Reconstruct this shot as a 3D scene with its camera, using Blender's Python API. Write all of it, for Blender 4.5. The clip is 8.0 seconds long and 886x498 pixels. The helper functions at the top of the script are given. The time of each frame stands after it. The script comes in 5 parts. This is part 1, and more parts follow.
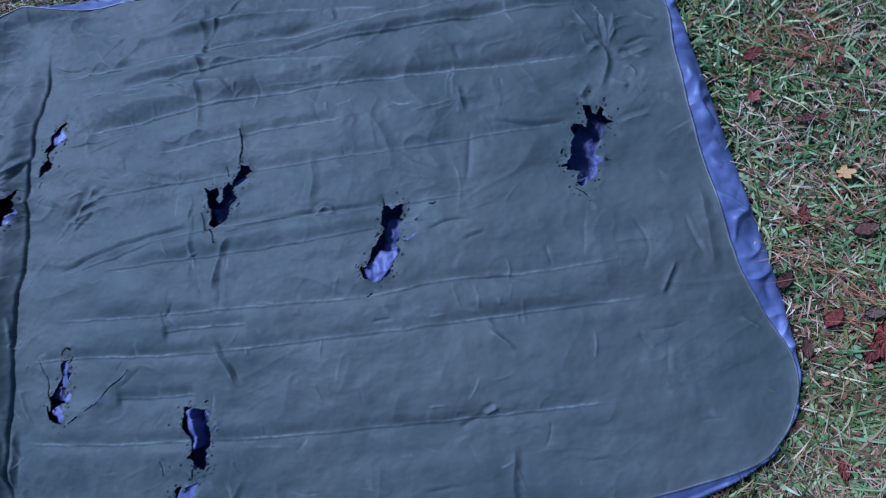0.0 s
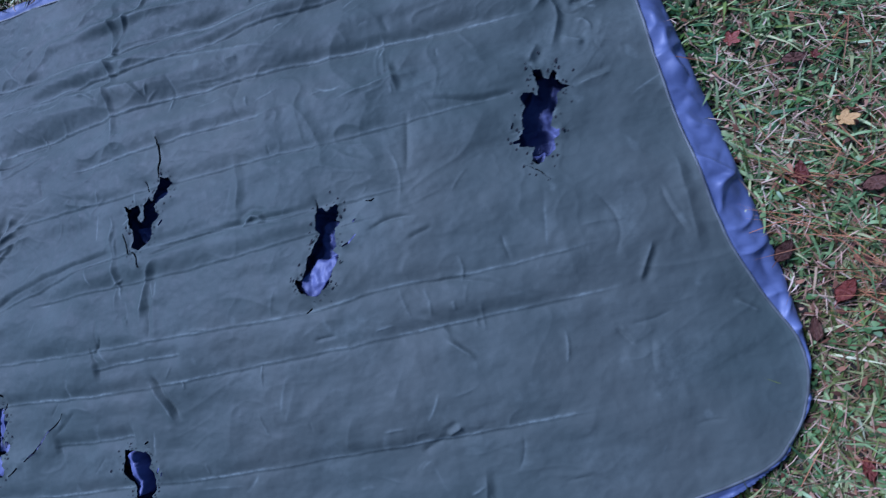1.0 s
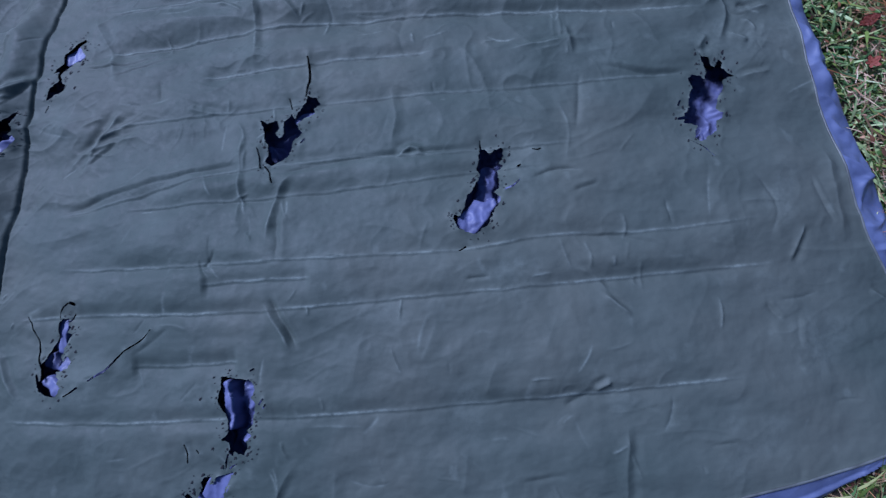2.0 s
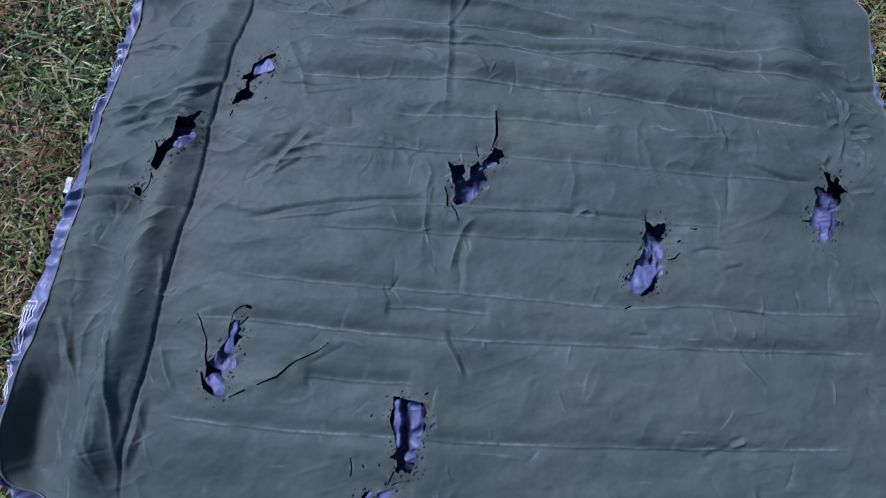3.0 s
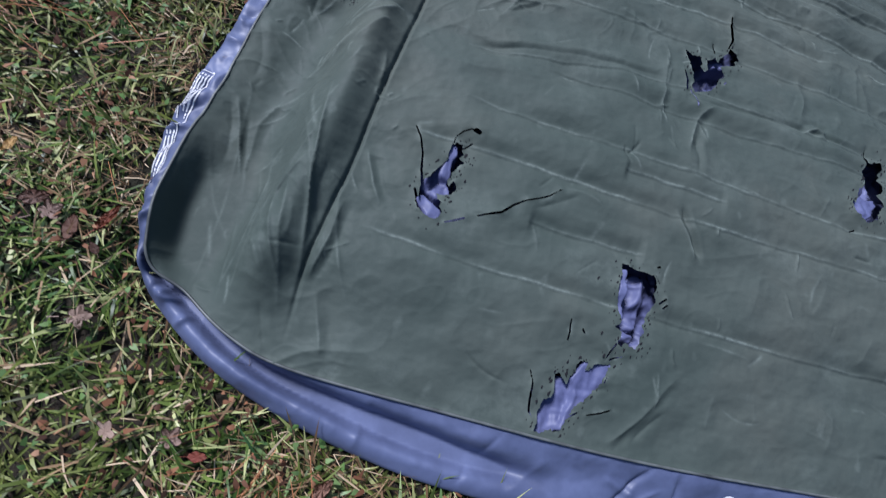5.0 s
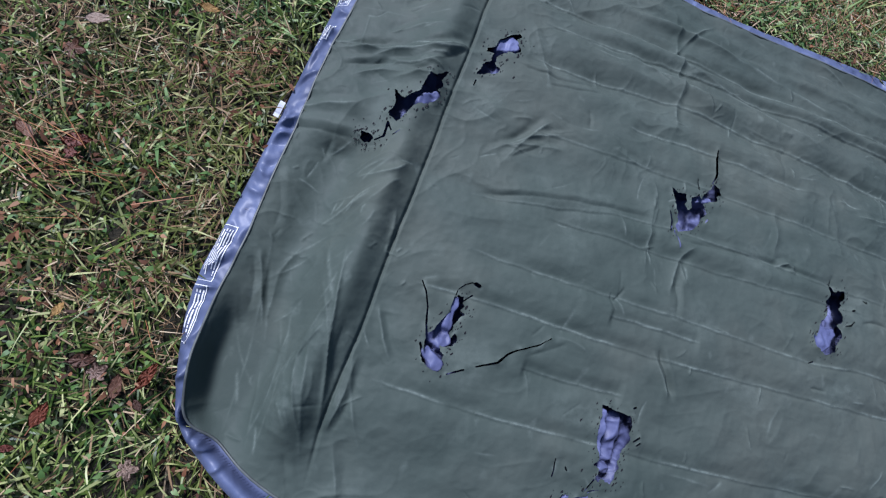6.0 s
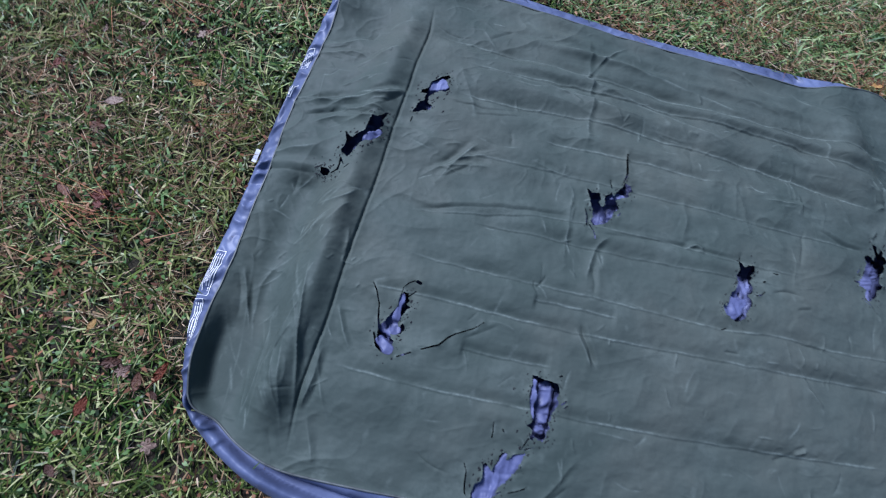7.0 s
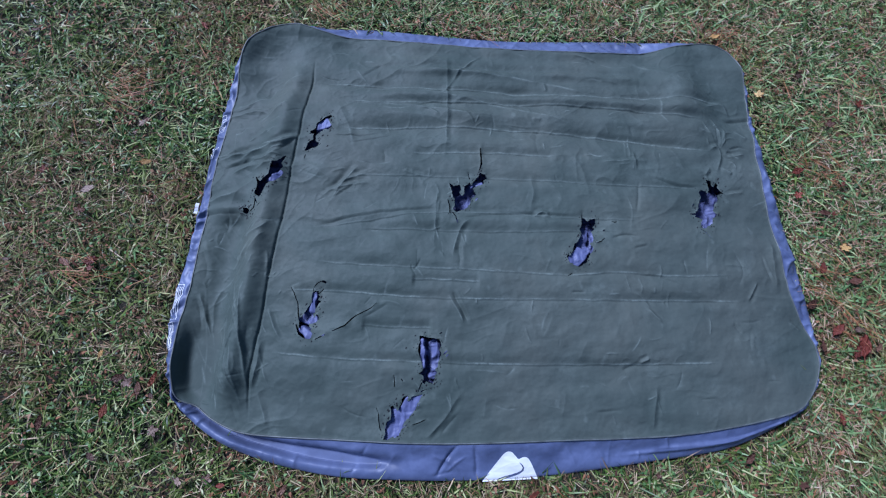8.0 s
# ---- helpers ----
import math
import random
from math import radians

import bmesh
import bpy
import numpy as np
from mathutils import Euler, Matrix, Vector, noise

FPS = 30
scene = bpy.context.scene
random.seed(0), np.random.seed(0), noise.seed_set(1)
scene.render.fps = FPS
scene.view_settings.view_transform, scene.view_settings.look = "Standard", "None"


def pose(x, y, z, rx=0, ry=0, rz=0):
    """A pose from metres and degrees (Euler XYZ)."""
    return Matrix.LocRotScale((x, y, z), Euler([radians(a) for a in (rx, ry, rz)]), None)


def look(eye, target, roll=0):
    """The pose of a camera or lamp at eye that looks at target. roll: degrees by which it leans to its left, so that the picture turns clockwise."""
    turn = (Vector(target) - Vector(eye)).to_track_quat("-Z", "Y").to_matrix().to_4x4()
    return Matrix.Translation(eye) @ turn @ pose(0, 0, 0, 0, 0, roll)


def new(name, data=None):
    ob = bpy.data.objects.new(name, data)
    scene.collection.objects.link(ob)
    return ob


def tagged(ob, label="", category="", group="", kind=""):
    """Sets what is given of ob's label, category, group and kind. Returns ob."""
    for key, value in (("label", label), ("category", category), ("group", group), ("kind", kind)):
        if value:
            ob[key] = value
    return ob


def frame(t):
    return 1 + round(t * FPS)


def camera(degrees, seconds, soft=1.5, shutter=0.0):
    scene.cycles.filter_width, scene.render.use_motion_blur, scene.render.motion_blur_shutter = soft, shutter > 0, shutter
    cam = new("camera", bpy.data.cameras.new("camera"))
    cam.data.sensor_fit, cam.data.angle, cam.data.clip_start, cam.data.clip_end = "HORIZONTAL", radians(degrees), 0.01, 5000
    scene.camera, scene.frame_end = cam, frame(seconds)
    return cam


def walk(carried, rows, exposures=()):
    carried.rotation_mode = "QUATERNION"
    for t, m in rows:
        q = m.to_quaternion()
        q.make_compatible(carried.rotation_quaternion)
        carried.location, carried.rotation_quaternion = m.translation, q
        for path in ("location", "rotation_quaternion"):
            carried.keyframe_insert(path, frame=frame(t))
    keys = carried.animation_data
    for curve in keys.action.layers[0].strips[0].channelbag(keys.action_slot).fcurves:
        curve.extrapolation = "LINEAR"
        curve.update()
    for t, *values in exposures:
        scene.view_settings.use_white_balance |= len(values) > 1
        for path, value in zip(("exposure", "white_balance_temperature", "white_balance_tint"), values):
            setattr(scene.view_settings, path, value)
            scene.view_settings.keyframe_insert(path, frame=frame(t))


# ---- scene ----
cam = camera(90.0, 8.0, soft=1.15, shutter=0.22)
PATH = [
    (0, 0.543, -0.201, 1.011, 6.80, 10.29, -6.90),
    (0.2, 0.642, -0.183, 0.935, 5.68, 12.02, -8.68),
    (0.5, 0.728, -0.178, 0.880, 4.68, 13.45, -11.29),
    (0.8, 0.723, -0.168, 0.866, 3.88, 13.47, -12.78),
    (1, 0.646, -0.184, 0.875, 4.28, 12.09, -12.21),
    (1.2, 0.527, -0.217, 0.883, 5.36, 9.46, -10.73),
    (2.3, 0.106, -0.293, 0.943, 11.36, 2.86, -2.27),
    (2.5, -0.025, -0.255, 0.985, 11.97, 0.60, -0.77),
    (2.8, -0.144, -0.218, 1.015, 11.55, -1.35, 1.19),
    (3, -0.182, -0.247, 1.011, 12.55, -2.18, 2.55),
    (3.2, -0.213, -0.333, 0.977, 13.77, -2.77, 3.42),
    (3.5, -0.234, -0.544, 0.883, 16.99, -3.77, 5.36),
    (3.7, -0.238, -0.650, 0.817, 18.83, -3.86, 6.16),
    (4, -0.231, -0.735, 0.726, 20.23, -3.55, 8.40),
    (4.2, -0.276, -0.751, 0.712, 20.51, -5.64, 9.60),
    (4.5, -0.439, -0.705, 0.726, 18.00, -9.34, 11.83),
    (4.7, -0.547, -0.684, 0.734, 16.98, -11.16, 12.57),
    (5.8, -0.728, -0.367, 0.912, 11.24, -11.47, 13.62),
    (6, -0.755, -0.339, 0.924, 11.38, -12.15, 13.96),
    (6.5, -0.741, -0.332, 0.957, 13.28, -11.71, 13.56),
    (7, -0.588, -0.390, 1.131, 15.12, -7.71, 10.08),
    (7.2, -0.483, -0.402, 1.236, 15.21, -5.50, 8.70),
    (7.5, -0.379, -0.373, 1.375, 13.14, -3.71, 5.97),
    (7.7, -0.265, -0.418, 1.426, 14.41, -1.16, 4.09),
    (8, -0.189, -0.412, 1.474, 13.98, -0.88, 0.77),
]
walk(cam, [(t, pose(x, y, z, rx, ry, rz)) for t, x, y, z, rx, ry, rz in PATH],
     exposures=[(0.0, -0.03, 4300, 24), (0.5, -0.06, 4420, 25), (1.2, -0.06, 4400, 24), (2.4, -0.02, 4880, 24), (3.5, 0.03, 5200, 19), (4.5, 0.14, 5550, 14), (6.5, 0.21, 5300, 13.5), (8.0, 0.10, 4800, 17)])

# ---- light: an overcast sky, brighter to the west ----
world = bpy.data.worlds.new("overcast_sky")
scene.world = world
world.use_nodes = True
wn = world.node_tree
sky = wn.nodes.new("ShaderNodeTexSky")
sky.sky_type = "NISHITA"
sky.sun_disc = False
sky.sun_elevation, sky.sun_rotation = radians(50), radians(308)
sky.air_density, sky.dust_density, sky.ozone_density = 1.0, 1.2, 1.2
wn.links.new(sky.outputs[0], wn.nodes["Background"].inputs[0])
wn.nodes["Background"].inputs[1].default_value = 0.062
sun_data = bpy.data.lights.new("sun", "SUN")
sun_data.energy, sun_data.angle, sun_data.color = 4.6, radians(13), (1.0, 0.945, 0.92)
sun = new("sun", sun_data)
sun.matrix_world = look((-1.45, 1.15, 2.2), (0, 0, 0))


# ---- small helpers ----
def hash01(ix, iy, seed):
    h = (ix.astype(np.int64) * 374761393 + iy.astype(np.int64) * 668265263 + seed * 144665) & 0x7FFFFFFF
    h = ((h ^ (h >> 13)) * 1274126177) & 0x7FFFFFFF
    return ((h ^ (h >> 16)) & 0xFFFF) / 65535.0


def noise2(x, y, scale, seed=0):
    """Smooth gradient noise in about -1 to 1; scale: cells per metre."""
    x, y = np.asarray(x) * scale, np.asarray(y) * scale
    x0, y0 = np.floor(x), np.floor(y)
    fx, fy = x - x0, y - y0
    u, v = fx ** 3 * (fx * (fx * 6 - 15) + 10), fy ** 3 * (fy * (fy * 6 - 15) + 10)

    def corner(i, j):
        a = hash01(x0 + i, y0 + j, seed) * 2 * np.pi
        return np.cos(a) * (fx - i) + np.sin(a) * (fy - j)
    top = corner(0, 0) * (1 - u) + corner(1, 0) * u
    low = corner(0, 1) * (1 - u) + corner(1, 1) * u
    return 1.5 * (top * (1 - v) + low * v)


def fbm(x, y, scale, octaves=3, seed=0):
    return sum(noise2(x, y, scale * 2 ** o, seed + 17 * o) / 2 ** o for o in range(octaves))


def smooth(a, b, v):
    t = np.clip((v - a) / (b - a), 0, 1)
    return t * t * (3 - 2 * t)


def spline(points, steps=8):
    """A closed smooth curve through control points."""
    p = np.array(points, float)
    out = []
    for i in range(len(p)):
        a, b, c, d = p[i - 1], p[i], p[(i + 1) % len(p)], p[(i + 2) % len(p)]
        for k in range(steps):
            t = k / steps
            out.append(0.5 * (2 * b + (c - a) * t + (2 * a - 5 * b + 4 * c - d) * t * t + (3 * b - a - 3 * c + d) * t ** 3))
    return np.array(out)


def inside_distance(x, y, loop):
    """Distance to a closed outline, positive inside."""
    shape = np.shape(x)
    px, py = np.ravel(x), np.ravel(y)
    best, inside = np.full(px.shape, 1e9), np.zeros(px.shape, bool)
    for a, b in zip(loop, np.roll(loop, -1, axis=0)):
        ex, ey = b - a
        t = np.clip(((px - a[0]) * ex + (py - a[1]) * ey) / (ex * ex + ey * ey + 1e-12), 0, 1)
        best = np.minimum(best, (px - a[0] - t * ex) ** 2 + (py - a[1] - t * ey) ** 2)
        cross = (a[1] > py) != (b[1] > py)
        if abs(ey) > 1e-12:
            inside ^= cross & (px < a[0] + (py - a[1]) * ex / ey)
    return (np.sqrt(best) * np.where(inside, 1, -1)).reshape(shape)


def capsule(x, y, x0, y0, x1, y1, r0, r1):
    """Distance to a tapered stroke, negative inside."""
    ex, ey = x1 - x0, y1 - y0
    t = np.clip(((x - x0) * ex + (y - y0) * ey) / (ex * ex + ey * ey + 1e-12), 0, 1)
    return np.hypot(x - x0 - t * ex, y - y0 - t * ey) - (r0 + (r1 - r0) * t)


def fill(mesh, verts, loops, starts):
    mesh.vertices.add(len(verts))
    mesh.vertices.foreach_set("co", np.asarray(verts, np.float32).ravel())
    mesh.loops.add(len(loops))
    mesh.loops.foreach_set("vertex_index", np.asarray(loops, np.int32))
    mesh.polygons.add(len(starts))
    mesh.polygons.foreach_set("loop_start", np.asarray(starts, np.int32))
    mesh.polygons.foreach_set("use_smooth", np.ones(len(starts), bool))
    mesh.update(calc_edges=True)
    return mesh


def sheet_mesh(name, box, step, keep, height):
    """A height field over a box, cut exactly where keep() falls below zero."""
    x0, y0, x1, y1 = box
    nx, ny = int(round((x1 - x0) / step)) + 1, int(round((y1 - y0) / step)) + 1
    gx, gy = np.meshgrid(np.linspace(x0, x1, nx), np.linspace(y0, y1, ny))
    f = keep(gx, gy)
    ids = np.arange(nx * ny).reshape(ny, nx)
    pos = f > 0
    count = pos[:-1, :-1].astype(int) + pos[:-1, 1:] + pos[1:, 1:] + pos[1:, :-1]
    full = count == 4
    quads = np.stack([ids[:-1, :-1][full], ids[:-1, 1:][full], ids[1:, 1:][full], ids[1:, :-1][full]], 1)
    flat_x, flat_y, flat_f = gx.ravel(), gy.ravel(), f.ravel()
    extra, made, polys = [], {}, []

    def cut(a, b):
        key = (a, b) if a < b else (b, a)
        if key not in made:
            t = flat_f[a] / (flat_f[a] - flat_f[b])
            made[key] = nx * ny + len(extra)
            extra.append((flat_x[a] + t * (flat_x[b] - flat_x[a]), flat_y[a] + t * (flat_y[b] - flat_y[a])))
        return made[key]
    for j, i in zip(*np.nonzero((count > 0) & (count < 4))):
        ring = (ids[j, i], ids[j, i + 1], ids[j + 1, i + 1], ids[j + 1, i])
        poly = []
        for a, b in zip(ring, ring[1:] + ring[:1]):
            if flat_f[a] > 0:
                poly.append(a)
            if (flat_f[a] > 0) != (flat_f[b] > 0):
                poly.append(cut(a, b))
        if len(poly) > 2:
            polys.append(poly)
    ex = np.array(extra).reshape(-1, 2)
    ax, ay = np.r_[flat_x, ex[:, 0]], np.r_[flat_y, ex[:, 1]]
    loops = np.r_[quads.ravel(), np.array([v for p in polys for v in p], int)].astype(int)
    totals = np.r_[np.full(len(quads), 4, int), np.array([len(p) for p in polys], int)].astype(int)
    used, loops = np.unique(loops, return_inverse=True)
    ax, ay = ax[used], ay[used]
    mesh = bpy.data.meshes.new(name)
    az = height(ax, ay)
    worn = None
    if isinstance(az, tuple):
        az, worn = az
    fill(mesh, np.stack([ax, ay, az], 1), loops, np.r_[0, np.cumsum(totals)[:-1]])
    if worn is not None:
        mesh.attributes.new("wear", "FLOAT", "POINT").data.foreach_set("value", worn.astype(np.float32))
    return mesh


def under(name, mesh, material, parent, label=""):
    """Links a mesh as one part of a thing."""
    ob = new(name, mesh)
    mesh.materials.append(material)
    ob.parent = parent
    return tagged(ob, label)


def nodes_of(name):
    m = bpy.data.materials.new(name)
    m.use_nodes = True
    return m, m.node_tree.nodes, m.node_tree.links, m.node_tree.nodes["Principled BSDF"]


def node(nodes, kind, **values):
    n = nodes.new(kind)
    for key, value in values.items():
        n.inputs[key.replace("_", " ")].default_value = value
    return n


def ramp(nodes, stops):
    r = nodes.new("ShaderNodeValToRGB")
    e = r.color_ramp.elements
    while len(e) < len(stops):
        e.new(0.5)
    for el, (p, c) in zip(e, stops):
        el.position, el.color = p, (*c, 1)
    return r


# ---- materials ----
def crumple(n, l, co, scale, strength, depth, stretch=(1.0, 1.0, 1.0), warp=0.05):
    """Flat facets that meet in crisp creases, as slack vinyl takes them. Returns a bump node."""
    bend = node(n, "ShaderNodeTexNoise", Scale=scale * 0.5, Detail=2.0)
    l.new(co.outputs["Object"], bend.inputs["Vector"])
    shift = n.new("ShaderNodeVectorMath")
    shift.operation = "MULTIPLY_ADD"
    shift.inputs[1].default_value = (warp,) * 3
    l.new(bend.outputs["Color"], shift.inputs[0])
    l.new(co.outputs["Object"], shift.inputs[2])
    size = n.new("ShaderNodeMapping")
    size.inputs["Scale"].default_value = stretch
    l.new(shift.outputs[0], size.inputs["Vector"])
    cells = node(n, "ShaderNodeTexVoronoi", Scale=scale)
    l.new(size.outputs[0], cells.inputs["Vector"])
    mask = node(n, "ShaderNodeTexNoise", Scale=scale * 0.35, Detail=2.0)
    l.new(co.outputs["Object"], mask.inputs["Vector"])
    show = ramp(n, [(0.40, (0.15,) * 3), (0.62, (1, 1, 1))])
    l.new(mask.outputs[0], show.inputs[0])
    mul = n.new("ShaderNodeMath")
    mul.operation = "MULTIPLY"
    l.new(cells.outputs["Distance"], mul.inputs[0])
    l.new(show.outputs[0], mul.inputs[1])
    b = node(n, "ShaderNodeBump", Strength=strength, Distance=depth)
    l.new(mul.outputs[0], b.inputs["Height"])
    return b


def make_green_vinyl():
    m, n, l, b = nodes_of("green_flocked_vinyl")
    co = n.new("ShaderNodeTexCoord")
    big = node(n, "ShaderNodeTexNoise", Scale=3.5, Detail=5.0, Roughness=0.6)
    fine = node(n, "ShaderNodeTexNoise", Scale=60.0, Detail=6.0, Roughness=0.7)
    for t in (big, fine):
        l.new(co.outputs["Object"], t.inputs["Vector"])
    base = ramp(n, [(0.3, (0.053, 0.070, 0.061)), (0.5, (0.068, 0.086, 0.075)), (0.72, (0.088, 0.104, 0.088))])
    l.new(big.outputs[0], base.inputs[0])
    dust = n.new("ShaderNodeMix")
    dust.data_type = "RGBA"
    dust.inputs["B"].default_value = (0.225, 0.265, 0.235, 1)
    # broad brownish patches where it has lain in the dirt
    patch = node(n, "ShaderNodeTexNoise", Scale=1.7, Detail=4.0, Roughness=0.6)
    l.new(co.outputs["Object"], patch.inputs["Vector"])
    spread = ramp(n, [(0.42, (0, 0, 0)), (0.66, (0.32,) * 3)])
    l.new(patch.outputs[0], spread.inputs[0])
    soiled = n.new("ShaderNodeMix")
    soiled.data_type = "RGBA"
    soiled.inputs["B"].default_value = (0.084, 0.091, 0.079, 1)
    l.new(spread.outputs[0], soiled.inputs["Factor"])
    l.new(base.outputs[0], soiled.inputs["A"])
    l.new(soiled.outputs["Result"], dust.inputs["A"])
    att = n.new("ShaderNodeAttribute")
    att.attribute_name = "wear"
    mul = n.new("ShaderNodeMath")
    mul.operation = "MULTIPLY"
    fr = ramp(n, [(0.35, (0.15, 0.15, 0.15)), (0.65, (1, 1, 1))])
    l.new(fine.outputs[0], fr.inputs[0])
    l.new(att.outputs["Fac"], mul.inputs[0])
    l.new(fr.outputs[0], mul.inputs[1])
    l.new(mul.outputs[0], dust.inputs["Factor"])
    l.new(dust.outputs["Result"], b.inputs["Base Color"])
    rough = ramp(n, [(0.3, (0.52,) * 3), (0.7, (0.70,) * 3)])
    l.new(fine.outputs[0], rough.inputs[0])
    l.new(rough.outputs[0], b.inputs["Roughness"])
    b.inputs["Specular IOR Level"].default_value = 0.12
    grain = node(n, "ShaderNodeTexNoise", Scale=700.0, Detail=3.0)
    crinkle = node(n, "ShaderNodeTexNoise", Scale=45.0, Detail=4.0, Roughness=0.55)
    for t in (grain, crinkle):
        l.new(co.outputs["Object"], t.inputs["Vector"])
    b1 = node(n, "ShaderNodeBump", Strength=0.08, Distance=0.001)
    b2 = node(n, "ShaderNodeBump", Strength=0.24, Distance=0.004)
    l.new(grain.outputs[0], b1.inputs["Height"])
    l.new(crinkle.outputs[0], b2.inputs["Height"])
    l.new(b1.outputs[0], b2.inputs["Normal"])
    stretch = n.new("ShaderNodeMapping")
    stretch.inputs["Scale"].default_value, stretch.inputs["Rotation"].default_value = (0.55, 1.5, 1.0), (0, 0, 0.25)
    l.new(co.outputs["Object"], stretch.inputs["Vector"])
    fold = node(n, "ShaderNodeTexNoise", Scale=17.0, Detail=3.0, Roughness=0.5)
    fold.noise_type = "RIDGED_MULTIFRACTAL"
    l.new(stretch.outputs[0], fold.inputs["Vector"])
    b3 = node(n, "ShaderNodeBump", Strength=0.14, Distance=0.003)
    l.new(fold.outputs[0], b3.inputs["Height"])
    l.new(b2.outputs[0], b3.inputs["Normal"])
    b4 = crumple(n, l, co, 9.0, 0.5, 0.0075, (0.75, 1.25, 1.0), 0.09)
    l.new(b3.outputs[0], b4.inputs["Normal"])
    l.new(b4.outputs[0], b.inputs["Normal"])
    return m


def make_navy_vinyl(name, dark, light, rough, gloss=0.5):
    m, n, l, b = nodes_of(name)
    co = n.new("ShaderNodeTexCoord")
    big = node(n, "ShaderNodeTexNoise", Scale=9.0, Detail=5.0, Roughness=0.6)
    l.new(co.outputs["Object"], big.inputs["Vector"])
    base = ramp(n, [(0.35, dark), (0.68, light)])
    l.new(big.outputs[0], base.inputs[0])
    l.new(base.outputs[0], b.inputs["Base Color"])
    b.inputs["Roughness"].default_value = rough
    b.inputs["Specular IOR Level"].default_value = gloss
    crinkle = node(n, "ShaderNodeTexNoise", Scale=22.0, Detail=4.0, Roughness=0.5)
    l.new(co.outputs["Object"], crinkle.inputs["Vector"])
    b2 = node(n, "ShaderNodeBump", Strength=0.16, Distance=0.006)
    l.new(crinkle.outputs[0], b2.inputs["Height"])
    b3 = crumple(n, l, co, 10.0, 0.45, 0.012, (1.0, 1.3, 1.0), 0.10)
    l.new(b2.outputs[0], b3.inputs["Normal"])
    l.new(b3.outputs[0], b.inputs["Normal"])
    return m


def make_island(name, stops, patch, rough=0.55, patch_scale=2.2, amount=0.35):
    """Plant colours, one for each blade, drifting in patches."""
    m, n, l, b = nodes_of(name)
    geo = n.new("ShaderNodeNewGeometry")
    col = ramp(n, stops)
    l.new(geo.outputs["Random Per Island"], col.inputs[0])
    big = node(n, "ShaderNodeTexNoise", Scale=patch_scale, Detail=3.0)
    l.new(geo.outputs["Position"], big.inputs["Vector"])
    fac = ramp(n, [(0.42, (0, 0, 0)), (0.62, (amount,) * 3)])
    l.new(big.outputs[0], fac.inputs[0])
    mix = n.new("ShaderNodeMix")
    mix.data_type = "RGBA"
    mix.inputs["B"].default_value = (*patch, 1)
    l.new(fac.outputs[0], mix.inputs["Factor"])
    l.new(col.outputs[0], mix.inputs["A"])
    l.new(mix.outputs["Result"], b.inputs["Base Color"])
    b.inputs["Roughness"].default_value = rough
    b.inputs["Specular IOR Level"].default_value = 0.24
    return m


def make_soil():
    """Dark thatch under the blades, running out into far lawn."""
    m, n, l, b = nodes_of("soil_and_thatch")
    geo = n.new("ShaderNodeNewGeometry")
    a = node(n, "ShaderNodeTexNoise", Scale=2.5, Detail=6.0)
    c = node(n, "ShaderNodeTexNoise", Scale=90.0, Detail=6.0, Roughness=0.75)
    l.new(geo.outputs["Position"], a.inputs["Vector"])
    l.new(geo.outputs["Position"], c.inputs["Vector"])
    r1 = ramp(n, [(0.3, (0.006, 0.004, 0.003)), (0.5, (0.018, 0.012, 0.007)), (0.75, (0.07, 0.048, 0.027))])
    l.new(c.outputs[0], r1.inputs[0])
    r2 = ramp(n, [(0.4, (0.025, 0.035, 0.012)), (0.6, (0.055, 0.040, 0.024))])
    l.new(a.outputs[0], r2.inputs[0])
    mix = n.new("ShaderNodeMix")
    mix.data_type = "RGBA"
    mix.inputs["Factor"].default_value = 0.4
    l.new(r1.outputs[0], mix.inputs["A"])
    l.new(r2.outputs[0], mix.inputs["B"])
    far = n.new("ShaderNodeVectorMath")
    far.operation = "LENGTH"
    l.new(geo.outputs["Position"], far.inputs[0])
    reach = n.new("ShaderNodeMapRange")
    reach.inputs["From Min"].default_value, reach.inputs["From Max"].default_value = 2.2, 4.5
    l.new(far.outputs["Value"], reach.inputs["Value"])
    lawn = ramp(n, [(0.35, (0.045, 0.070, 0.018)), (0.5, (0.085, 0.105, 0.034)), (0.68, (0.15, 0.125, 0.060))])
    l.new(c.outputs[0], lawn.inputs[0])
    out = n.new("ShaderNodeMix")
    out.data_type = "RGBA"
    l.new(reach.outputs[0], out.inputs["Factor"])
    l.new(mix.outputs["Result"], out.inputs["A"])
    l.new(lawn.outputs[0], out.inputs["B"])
    l.new(out.outputs["Result"], b.inputs["Base Color"])
    b.inputs["Roughness"].default_value = 0.9
    bump = node(n, "ShaderNodeBump", Strength=0.8, Distance=0.02)
    l.new(c.outputs[0], bump.inputs["Height"])
    l.new(bump.outputs[0], b.inputs["Normal"])
    return m


